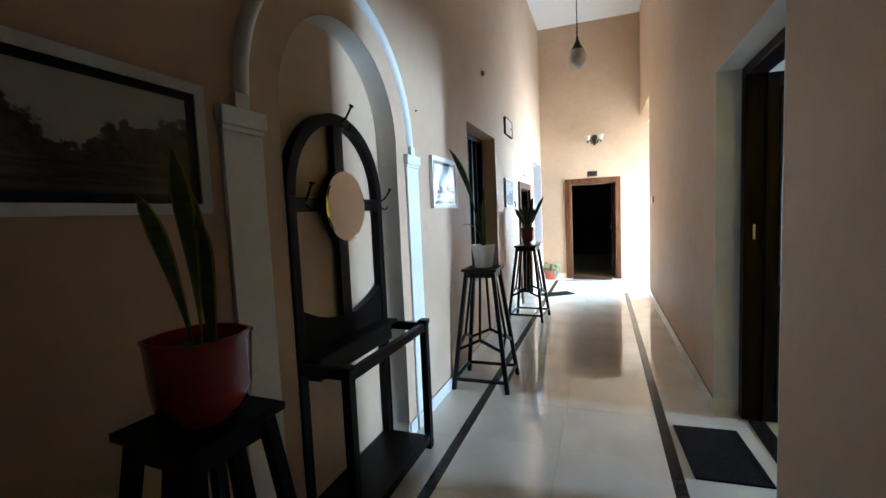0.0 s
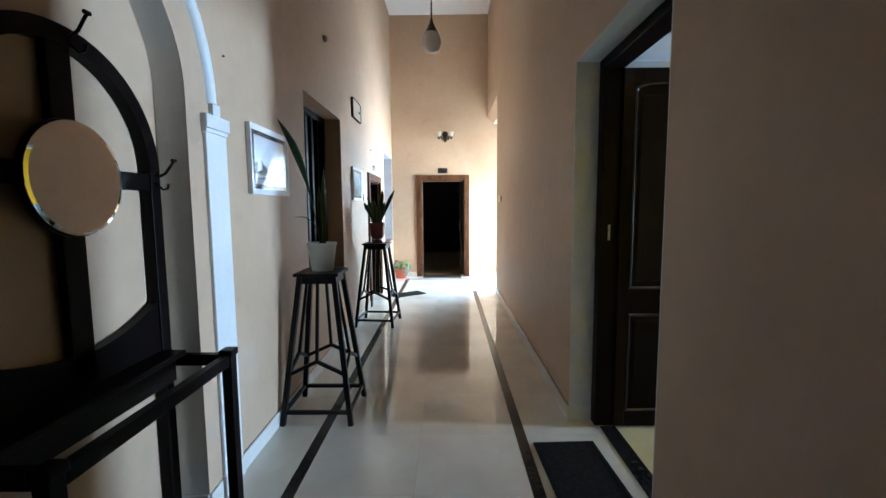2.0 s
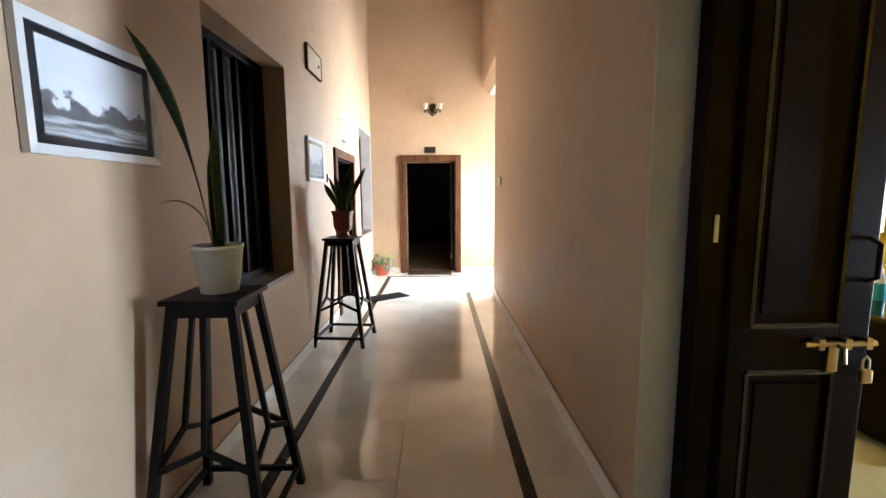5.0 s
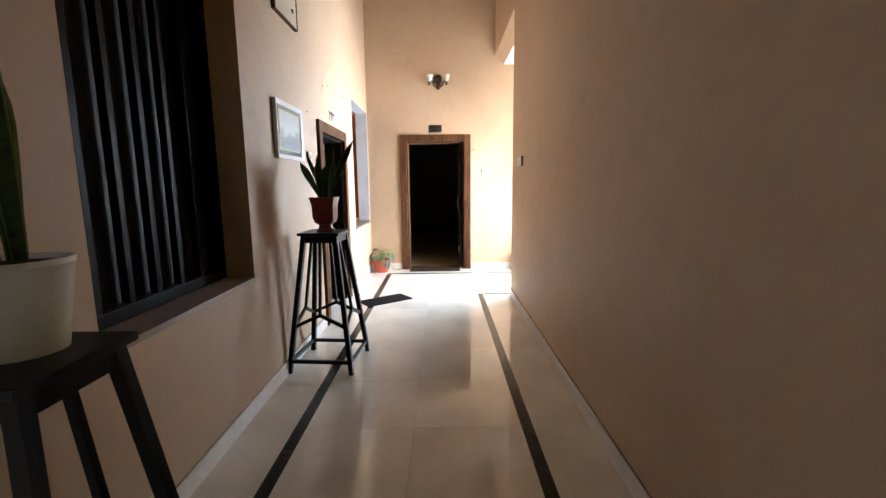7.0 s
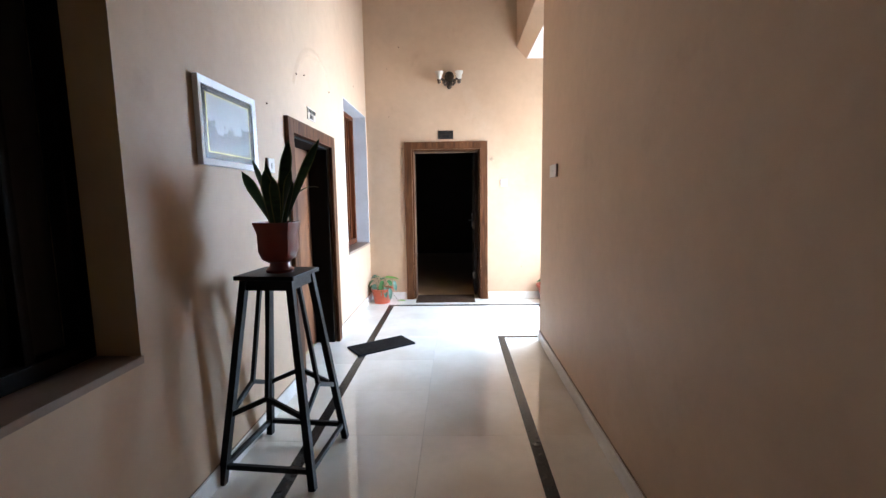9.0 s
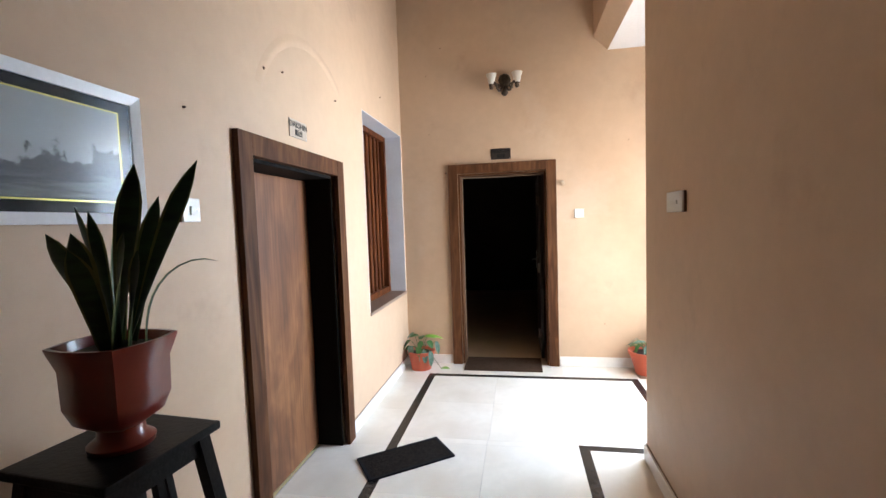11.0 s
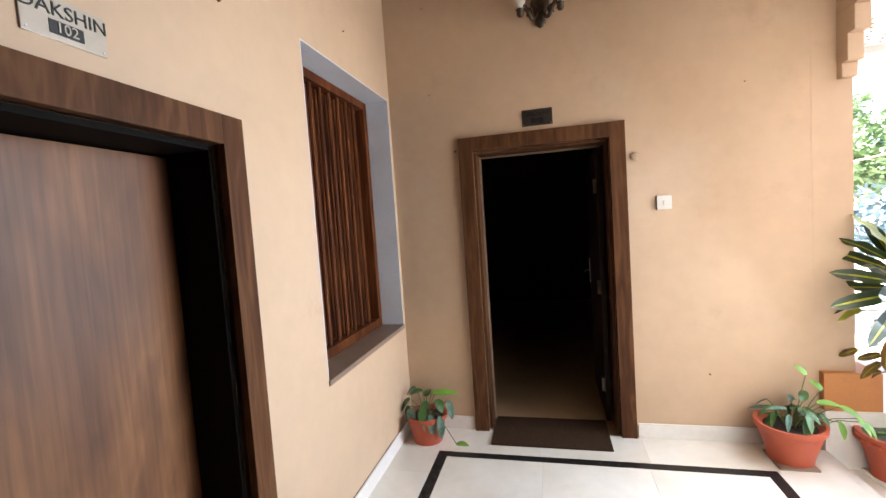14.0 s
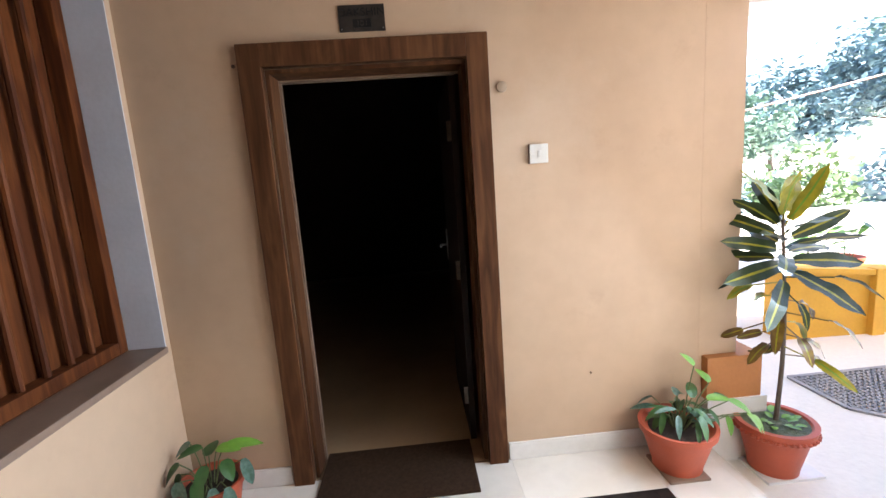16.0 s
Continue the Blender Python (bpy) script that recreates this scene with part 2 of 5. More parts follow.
def tube(bm, pts, r, n=8, r_end=None):
    pts = [Vector(p) for p in pts]
    rings = []
    for i, p in enumerate(pts):
        a = (pts[min(i + 1, len(pts) - 1)] - pts[max(i - 1, 0)]).normalized()
        s = a.orthogonal().normalized() if i == 0 else (prev - a * prev.dot(a)).normalized()
        prev = s
        u = a.cross(s)
        rr = r if r_end is None else r + (r_end - r) * i / (len(pts) - 1)
        rings.append([bm.verts.new(p + (s * math.cos(k * math.tau / n) + u * math.sin(k * math.tau / n)) * rr) for k in range(n)])
    for a, b in zip(rings, rings[1:]):
        for k in range(n):
            bm.faces.new((a[k], a[(k + 1) % n], b[(k + 1) % n], b[k]))
    bm.faces.new(rings[0][::-1])
    bm.faces.new(rings[-1])


def lathe(bm, profile, n=28, at=(0, 0, 0), square=0.0):
    """Turn (radius, height) pairs round the z axis; square > 0 makes the section squarish."""
    rings = []
    for r, z in profile:
        ring = []
        for k in range(n):
            a = k * math.tau / n
            c, s = math.cos(a), math.sin(a)
            f = 1.0 if not square else (1 - square) + square / max(abs(c), abs(s))
            ring.append(bm.verts.new((at[0] + r * f * c, at[1] + r * f * s, at[2] + z)))
        rings.append(ring)
    for a, b in zip(rings, rings[1:]):
        for k in range(n):
            bm.faces.new((a[k], a[(k + 1) % n], b[(k + 1) % n], b[k]))
    bm.faces.new(rings[0][::-1])
    bm.faces.new(rings[-1])


def smooth(ob, angle=35):
    for p in ob.data.polygons:
        p.use_smooth = True
    ob.data.set_sharp_from_angle(angle=radians(angle))
    return ob


def mesh(name, bm, material):
    bmesh.ops.recalc_face_normals(bm, faces=bm.faces[:])
    me = bpy.data.meshes.new(name)
    bm.to_mesh(me)
    bm.free()
    me.materials.append(material)
    return new(name, me)


def part(name, bm, material, parent, label=""):
    ob = mesh(name, bm, material)
    ob.parent = parent
    if label:
        ob["label"] = label
    return ob


def bx(name, dims, material, parent=None, label="", bevel=0.0):
    bm = bmesh.new()
    box(bm, *dims, bevel=bevel)
    return part(name, bm, material, parent, label) if parent else mesh(name, bm, material)


def empty(name, at=(0, 0, 0), label="", category="", group="", kind=""):
    ob = new(name)
    ob.matrix_world = Matrix.Translation(at)
    ob.empty_display_size = 0.1
    return tagged(ob, label, category, group, kind)


def cells(bm, axis, t0, t1, u0, u1, z0, z1, openings):
    """A wall slab with rectangular openings (u0, u1, z0, z1)."""
    us = sorted({u0, u1, *[v for o in openings for v in o[:2]]})
    for a, b in zip(us, us[1:]):
        spans = sorted((o[2], o[3]) for o in openings if o[0] <= a + 1e-6 and o[1] >= b - 1e-6)
        z = z0
        for lo, hi in [*spans, (z1, z1)]:
            if lo > z + 1e-6:
                box(bm, *((t0, t1, a, b) if axis == "x" else (a, b, t0, t1)), z, lo)
            z = max(z, hi)


# ---- large structure ----
WX, EX, NY, SY, H = -1.04, 0.968, 9.95, -2.6, 5.38
ARC_Y, ARC_R, ARC_Z, ARC_D = 2.143, 0.55, 2.0, 0.138

bm = bmesh.new()
cells(bm, "x", WX - 0.18, WX, SY, NY, 0, H, [
    (ARC_Y - ARC_R, ARC_Y + ARC_R, 0, 2.6), (4.32, 5.55, 0.80, 2.45), (7.181, 8.139, 0, 1.89), (8.75, 9.915, 0.785, 2.49)])
n = 36
for k in range(n):
    a0, a1 = math.pi * k / n, math.pi * (k + 1) / n
    p, q = [(ARC_Y - ARC_R * math.cos(a), ARC_Z + ARC_R * math.sin(a)) for a in (a0, a1)]
    quad = [(WX, p[0], p[1]), (WX, q[0], q[1]), (WX, q[0], 2.6), (WX, p[0], 2.6)]
    bm.faces.new([bm.verts.new(v) for v in quad])
    bm.faces.new([bm.verts.new(v) for v in ((WX, *p), (WX - 0.18, *p), (WX - 0.18, *q), (WX, *q))])
wall_w = tagged(mesh("wall_west", bm, PAINT), "beige painted plaster corridor wall with an arched niche", "wall", kind="structure")
bm = bmesh.new()
cells(bm, "x", WX - 0.36, WX - 0.18, SY, 10.25, 0, H, [(4.32, 5.55, 0.80, 2.45), (7.181, 8.139, 0, 1.89), (8.75, 9.915, 0.785, 2.49)])
box(bm, WX - 0.18, WX - ARC_D, ARC_Y - ARC_R - 0.03, ARC_Y + ARC_R + 0.03, 0, 2.63)
part("niche_back", bm, PAINT, wall_w)
bm = bmesh.new()
arc = [(ARC_Y - ARC_R + 0.004, 0.1)] + [(ARC_Y - (ARC_R - 0.004) * math.cos(math.pi * k / 40), ARC_Z + (ARC_R - 0.004) * math.sin(math.pi * k / 40)) for k in range(41)] + [(ARC_Y + ARC_R - 0.004, 0.1)]
for p, q in zip(arc, arc[1:]):
    bm.faces.new([bm.verts.new(v) for v in ((WX - 0.001, *p), (WX - ARC_D + 0.001, *p), (WX - ARC_D + 0.001, *q), (WX - 0.001, *q))])
bmesh.ops.remove_doubles(bm, verts=bm.verts[:], dist=0.0004)
smooth(part("niche_reveal", bm, WHITE, wall_w, "white painted niche reveal"), 40)

bm = bmesh.new()
cells(bm, "x", EX, 1.24, SY, 8.17, 0, H, [(2.4, 3.63, 0, 2.42)])
wall_e = tagged(mesh("wall_east", bm, PAINT), "beige painted plaster corridor wall with a doorway", "wall", kind="structure")
bm = bmesh.new()
cells(bm, "y", NY, 10.25, -1.4, 1.64, 0, H, [(-0.435, 0.485, 0, 2.055)])
tagged(mesh("wall_north", bm, PAINT), "beige painted plaster end wall with a doorway", "wall", kind="structure")
bm = bmesh.new()
box(bm, 1.24, 1.575, 2.15, 3.95, 2.42, 2.8)
box(bm, 1.24, 1.575, 3.64, 3.95, 0, 2.42)
tagged(mesh("wall_office_nib", bm, GREYREVEAL), "bluish white plaster thickening round the office doorway", "wall", kind="structure")
tagged(bx("wall_south", (-1.4, 1.24, SY - 0.2, SY, 0, H), PAINT), "beige painted plaster wall closing the corridor", "wall", kind="structure")
tagged(bx("ceiling", (-1.4, 1.64, SY - 0.2, 10.25, H, H + 0.2), CEIL), "high white painted ceiling", "ceiling", kind="structure")
# beam and wall over the side opening
bm = bmesh.new()
prof = [(EX, 3.34), (EX, H), (1.1, H), (1.1, 3.2)]
va, vb = [[bm.verts.new((x, y, z)) for x, z in prof] for y in (8.17, NY)]
bm.faces.new(va)
bm.faces.new(vb[::-1])
for i in range(4):
    bm.faces.new((va[i], va[(i + 1) % 4], vb[(i + 1) % 4], vb[i]))
tagged(mesh("wall_beam", bm, PAINT), "beige painted beam above the side opening", "beam", kind="structure")
tagged(bx("ceiling_porch", (1.1, 1.64, 8.17, NY, 3.2, 3.4), CEIL), "white painted porch ceiling", "ceiling", kind="structure")

# porch arch wall with stepped cusps
bm = bmesh.new()
y0, y1 = 8.17, 9.949
steps = [(2.25, 0.05), (2.33, 0.1), (2.48, 0.16), (2.62, 0.24), (2.74, 0.34), (2.84, 0.48), (2.92, 0.86)]
box(bm, 1.64, 1.85, y0, y1, steps[-1][0], H)
box(bm, 1.64, 1.85, y1, 10.25, 0, H)
arch_wall = tagged(mesh("wall_porch_arch", bm, PAINT), "beige painted porch wall with a stepped cusped arch", "wall", kind="structure")
for (z, ins), (z2, ins2) in zip(steps, steps[1:]):
    for ya, yb in ((y1 - ins, y1), (y0, y0 + ins)):
        bx("cusp_step", (1.77, 1.85, ya, yb, z, z2), PAINT, arch_wall, bevel=0.004)
plinth = bx("plinth", (1.66, 1.96, 9.9, 10.3, 0.25, 0.485), mat("orange_plinth_paint", (0.5, 0.2, 0.06), 0.6, (0.42, 0.16, 0.05), 5, 0.6, 50, 0.1))
tagged(plinth, "orange painted plinth at the foot of the porch pier", "plinth", kind="structure")
tagged(bx("trim_plinth_foot", (1.66, 1.99, 9.89, 10.3, -0.11, 0.25), SKIRT), "pale stone foot under the orange plinth", "plinth", kind="structure")

# skirtings
bm = bmesh.new()
for a, b in ((SY, 1.28), (3.03, 7.077), (8.243, NY)):
    box(bm, WX, WX + 0.012, a, b, 0, 0.1, 0.003)
tagged(mesh("baseboard_west", bm, SKIRT), "pale marble skirting along the corridor wall", "skirting", kind="structure")
bm = bmesh.new()
for a, b in ((SY, 2.4), (3.63, 8.182)):
    box(bm, EX - 0.016, EX, a, b, 0, 0.1, 0.003)
box(bm, EX - 0.012, 1.12, 3.618, 3.63, 0, 0.1, 0.003)
tagged(mesh("baseboard_east", bm, SKIRT), "pale marble skirting with scuffs along the corridor wall", "skirting", kind="structure")
bm = bmesh.new()
for a, b in ((WX + 0.012, -0.545), (0.595, 1.655)):
    box(bm, a, b, NY - 0.012, NY, 0, 0.1, 0.003)
tagged(mesh("baseboard_north", bm, SKIRT), "pale marble skirting along the end wall", "skirting", kind="structure")
bm = bmesh.new()
box(bm, WX - ARC_D, WX - ARC_D + 0.012, ARC_Y - ARC_R, ARC_Y + ARC_R, 0, 0.1, 0.003)
box(bm, WX - ARC_D + 0.012, WX, ARC_Y + ARC_R - 0.012, ARC_Y + ARC_R, 0, 0.1, 0.003)
box(bm, WX, WX + 0.012, ARC_Y + ARC_R, 2.8, 0, 0.1, 0.003)
tagged(mesh("baseboard_niche", bm, SKIRT), "pale marble skirting inside the niche", "skirting", kind="structure")

# dirty joint above the skirting
GRIME = mat("dirty_joint", (0.16, 0.11, 0.075), 0.9, (0.3, 0.21, 0.14), 9, 0.9, 60, 0.2)
bm = bmesh.new()
for a, b in ((SY, 2.4), (3.63, 8.174)):
    box(bm, EX - 0.006, EX, a, b, 0.1, 0.106)
for a, b in ((3.03, 7.074), (8.246, NY)):
    box(bm, WX, WX + 0.004, a, b, 0.1, 0.105)
tagged(mesh("trim_skirting_joint", bm, GRIME), "dirty mortar joint along the skirting", "joint", kind="structure")

# niche pilasters, capitals and the round moulding
for yc in (1.376, 2.912):
    ob = empty("trim_pilaster", (WX, yc, 0), "white painted pilaster with a moulded capital beside the niche", "pilaster", "niche pilasters", "structure")
    part("shaft", (lambda b: (box(b, 0, 0.018, -0.096, 0.096, 0.11, 1.855, 0.005), b)[1])(bmesh.new()), WHITE, ob)
    bm = bmesh.new()
    box(bm, 0, 0.024, -0.101, 0.101, 1.855, 1.875, 0.005)
    box(bm, 0, 0.034, -0.11, 0.11, 1.875, 1.942, 0.007)
    part("capital", bm, WHITE, ob)
    part("moulding_foot", (lambda b: (box(b, 0, 0.026, -0.034, 0.034, 1.942, 2.0, 0.004), b)[1])(bmesh.new()), WHITE, ob)
    part("base", (lambda b: (box(b, 0, 0.024, -0.102, 0.102, 0, 0.11, 0.004), b)[1])(bmesh.new()), SKIRT, ob)
bm = bmesh.new()
for k in range(40):
    a0, a1 = math.pi * k / 40, math.pi * (k + 1) / 40
    ring = []
    for a in (a0, a1):
        ring.append([(WX + d, ARC_Y + 0.001 - r * math.cos(a), ARC_Z + r * math.sin(a)) for r, d in ((0.722, 0.0), (0.728, 0.022), (0.75, 0.028), (0.774, 0.024), (0.784, 0.0))])
    for j in range(4):
        bm.faces.new([bm.verts.new(v) for v in (ring[0][j], ring[0][j + 1], ring[1][j + 1], ring[1][j])])
bmesh.ops.remove_doubles(bm, verts=bm.verts[:], dist=0.0005)
tagged(smooth(mesh("trim_archivolt", bm, WHITE), 60), "white painted round moulding over the niche", "moulding", kind="structure")

# rooms behind the doors and windows, never lit; shade put into the wall colour
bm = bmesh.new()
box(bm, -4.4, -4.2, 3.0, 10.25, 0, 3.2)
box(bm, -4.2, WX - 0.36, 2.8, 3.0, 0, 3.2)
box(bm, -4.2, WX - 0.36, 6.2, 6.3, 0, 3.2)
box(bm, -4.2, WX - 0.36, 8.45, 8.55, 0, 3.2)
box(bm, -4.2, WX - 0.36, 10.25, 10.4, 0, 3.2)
tagged(mesh("wall_guest_room", bm, SHADED_ROOM), "unlit guest room walls", "wall", kind="structure")
tagged(bx("ceiling_guest_room", (-4.4, WX - 0.36, 2.8, 10.4, 3.2, 3.3), SHADED_ROOM), "unlit guest room ceiling", "ceiling", kind="structure")
tagged(bx("floor_guest_room", (-4.4, WX - 0.2, 2.8, 10.4, -0.12, -0.004), CREAMTILE), "tiled guest room floor", "floor", kind="structure")
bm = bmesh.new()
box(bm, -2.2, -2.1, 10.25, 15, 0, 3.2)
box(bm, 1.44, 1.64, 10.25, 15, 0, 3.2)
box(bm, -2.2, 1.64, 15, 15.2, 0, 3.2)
tagged(mesh("wall_end_room", bm, SHADED_ROOM), "unlit end room walls", "wall", kind="structure")
tagged(bx("ceiling_end_room", (-2.2, 1.64, 10.25, 15.2, 3.2, 3.3), SHADED_ROOM), "unlit end room ceiling", "ceiling", kind="structure")
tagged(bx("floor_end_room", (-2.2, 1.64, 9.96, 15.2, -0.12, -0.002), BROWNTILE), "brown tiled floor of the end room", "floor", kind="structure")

# yellow office
GZ = -0.11
OX, OY0, OY1, OH = 8.0, -1.0, 7.8, 4.4
WIN_X0, WIN_X1, WIN_Z0, WIN_Z1 = 5.2, 6.25, 0.88, 2.49
bm = bmesh.new()
cells(bm, "y", OY1, 8.1, 1.24, 9.5, 0, H, [(WIN_X0, WIN_X1, WIN_Z0, WIN_Z1)])
tagged(mesh("wall_office_north", bm, YELLOW), "bright yellow painted office wall with a deep window", "wall", kind="structure")
bm = bmesh.new()
cells(bm, "y", 8.1, 8.17, 1.24, 9.5, GZ, H, [(WIN_X0, WIN_X1, WIN_Z0, WIN_Z1)])
tagged(mesh("wall_house_face", bm, mat("pale_outer_paint", (0.66, 0.6, 0.52), 0.7, (0.56, 0.5, 0.42), 2, 0.5, 40, 0.1)), "pale painted outer face of the house", "wall", kind="structure")
bm = bmesh.new()
cells(bm, "x", OX, OX + 0.3, OY0, OY1, 0, OH, [(2.7, 3.45, 0.05, 2.1)])
tagged(mesh("wall_office_east", bm, YELLOW), "yellow painted office wall with an opening to daylight", "wall", kind="structure")
tagged(bx("wall_office_south", (1.24, OX + 0.3, OY0 - 0.2, OY0, 0, OH), YELLOW), "yellow painted office wall", "wall", kind="structure")
tagged(bx("wall_office_west", (1.24, 1.252, 3.75, OY1, 0, OH), YELLOW), "yellow painted office wall beside the doorway", "wall", kind="structure")
tagged(bx("ceiling_office", (1.24, OX + 0.3, OY0 - 0.2, OY1, OH, OH + 0.15), CEIL), "white office ceiling", "ceiling", kind="structure")
tagged(bx("floor_office", (1.26, OX + 0.3, OY0 - 0.2, OY1, -0.12, 0.0), CREAMTILE), "polished cream tiled office floor", "floor", kind="structure")

# ground outside
tagged(bx("ground", (-200, 200, -200, 300, GZ - 0.4, GZ), GROUND), "pale sunlit paved yard", "ground", kind="structure")
tagged(bx("floor_slab", (WX - 0.2, 1.62, SY - 0.2, 9.96, GZ, -0.012), GROUT), "grout bed under the marble floor", "floor", kind="structure")
tagged(bx("trim_porch_step", (1.62, 1.665, 8.17, 9.89, GZ, 0.0), MARBLE), "marble nosing at the edge of the porch", "step", kind="structure")


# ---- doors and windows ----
# side door lining: the deep recess's darkness is put into this colour
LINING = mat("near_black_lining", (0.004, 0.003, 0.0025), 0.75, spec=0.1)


def door_frame(name, w, h, t, parent, material, proud=0.03, board=0.11, depth=0.16, lining=None):
    """Boards round an opening; local x along the wall, y into the wall, 0 at the wall face."""
    for nm, d in (("jamb_board", (-w / 2 - board, -w / 2, -proud, 0.02, 0, h + board)),
                  ("jamb_board", (w / 2, w / 2 + board, -proud, 0.02, 0, h + board)),
                  ("head_board", (-w / 2, w / 2, -proud, 0.02, h, h + board)),
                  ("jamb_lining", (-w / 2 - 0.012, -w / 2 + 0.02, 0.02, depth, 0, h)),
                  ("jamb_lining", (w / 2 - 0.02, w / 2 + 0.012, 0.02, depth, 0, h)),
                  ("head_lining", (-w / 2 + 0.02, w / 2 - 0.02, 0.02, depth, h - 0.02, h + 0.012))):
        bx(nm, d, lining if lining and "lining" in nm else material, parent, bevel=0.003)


def lever(parent, at, side=1):
    bm = bmesh.new()
    box(bm, at[0] - 0.004, at[0] + 0.004, at[1] - 0.02, at[1] + 0.02, at[2] - 0.11, at[2] + 0.11, 0.002)
    tube(bm, [at, (at[0] + 0.045 * side, at[1], at[2]), (at[0] + 0.05 * side, at[1] - 0.06, at[2]), (at[0] + 0.05 * side, at[1] - 0.11, at[2])], 0.008)
    return part("door_handle", bm, STEEL, parent, "steel lever handle on a long plate")


# end door: leaf swung wide open into the dark room
d1 = empty("door_end", (0.025, NY, 0), "open dark door in a brown laminate frame", "door", kind="structure")
door_frame("door_end", 0.92, 2.055, 0, d1, TEAK, board=0.1)
# leaf colour darkened for the shade of the room it stands in
leaf = bx("door_leaf", (0.39, 0.425, 0.2, 1.02, 0.01, 2.03), mat("shade_dark_leaf_laminate", (0.02, 0.011, 0.008), 0.5, spec=0.15), d1, "laminate door leaf standing open, colour darkened as if unlit", 0.003)
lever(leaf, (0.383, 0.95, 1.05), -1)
for z in (0.3, 1.02, 1.75):
    bx("hinge", (0.365, 0.387, 0.17, 0.2, z - 0.05, z + 0.05), BRONZE, d1, "dark metal hinge")
bm = bmesh.new()
for d in ((-0.44, -0.43, 0.16, 0.185, 0, 2.035), (-0.43, 0.42, 0.16, 0.185, 2.022, 2.032)):
    box(bm, *d)
part("door_stop", bm, SILL, d1, "thin pale edge strip")

# door 102: leaf ajar
d2 = empty("door_side", (WX, 7.66, 0), "figured brown veneer door set deep in a wide brown frame", "door", kind="structure")
d2.matrix_world = pose(WX, 7.66, 0, 0, 0, 90)
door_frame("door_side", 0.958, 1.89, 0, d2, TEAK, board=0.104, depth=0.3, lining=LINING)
hinge = Matrix.Translation((-0.47, 0.2, 0)) @ Matrix.Rotation(radians(0), 4, "Z")
bm = bmesh.new()
box(bm, -0.01, 0.945, 0, 0.035, 0.012, 1.862, 0.003)
bm.transform(hinge)
leaf2 = part("door_leaf", bm, LEAFWOOD, d2, "warm brown figured veneer leaf")

# sign plates
def letters(text, size, material, parent, m, name="lettering"):
    cu = bpy.data.curves.new(name, "FONT")
    cu.body, cu.size, cu.align_x, cu.align_y, cu.extrude = text, size, "CENTER", "CENTER", 0.0008
    tmp = bpy.data.objects.new(name, cu)
    scene.collection.objects.link(tmp)
    bpy.context.view_layer.update()
    me = bpy.data.meshes.new_from_object(tmp.evaluated_get(bpy.context.evaluated_depsgraph_get()))
    bpy.data.objects.remove(tmp)
    bpy.data.curves.remove(cu)
    me.materials.clear()
    me.materials.append(material)
    ob = new(name, me)
    ob.parent = parent
    ob.matrix_local = m
    return ob


SIGNBLACK = mat("black_sign_paint", (0.012, 0.012, 0.012), 0.4, bump=0)
SIGNPALE = mat("pale_gold_plate", (0.5, 0.44, 0.36), 0.35, (0.4, 0.34, 0.27), 10, 0.5, 60, 0.02, metal=0.3)
SIGNDARK = mat("tarnished_plate", (0.06, 0.05, 0.045), 0.3, (0.12, 0.1, 0.08), 14, 0.6, 60, 0.03, metal=0.6)


def sign(m, w, h, number, plate, ink, label):
    """Local x to the right, z up, y into the wall."""
    ob = empty("door_sign", (0, 0, 0), label, "sign")
    ob.matrix_world = m
    bx("plate", (-w / 2, w / 2, -0.006, 0, -h / 2, h / 2), plate, ob, bevel=0.001)
    letters("DAKSHIN", 0.048 * w / 0.2, ink, ob, pose(0, -0.0075, h * 0.2, 90, 0, 0))
    bx("number_field", (-w * 0.2, w * 0.2, -0.008, -0.006, -h * 0.36, -h * 0.04), ink, ob)
    letters(number, 0.036 * w / 0.2, plate, ob, pose(0, -0.0095, -h * 0.2, 90, 0, 0), "number")
    for x in (-w * 0.45, w * 0.45):
        bm = bmesh.new()
        lathe(bm, [(0.003, 0), (0.003, 0.002)], 8)
        bm.transform(pose(x, -0.006, -h * 0.4, 90, 0, 0))
        part("screw", bm, STEEL, ob)
    return ob


sign(pose(WX, 7.67, 2.106, 0, 0, 90), 0.195, 0.1, "102", SIGNPALE, SIGNBLACK, "pale metal room sign with dark lettering above a door")
sign(pose(0.028, NY, 2.245, 0, 0, 0), 0.205, 0.112, "101", SIGNDARK, SIGNBLACK, "tarnished dark room sign above the end door")


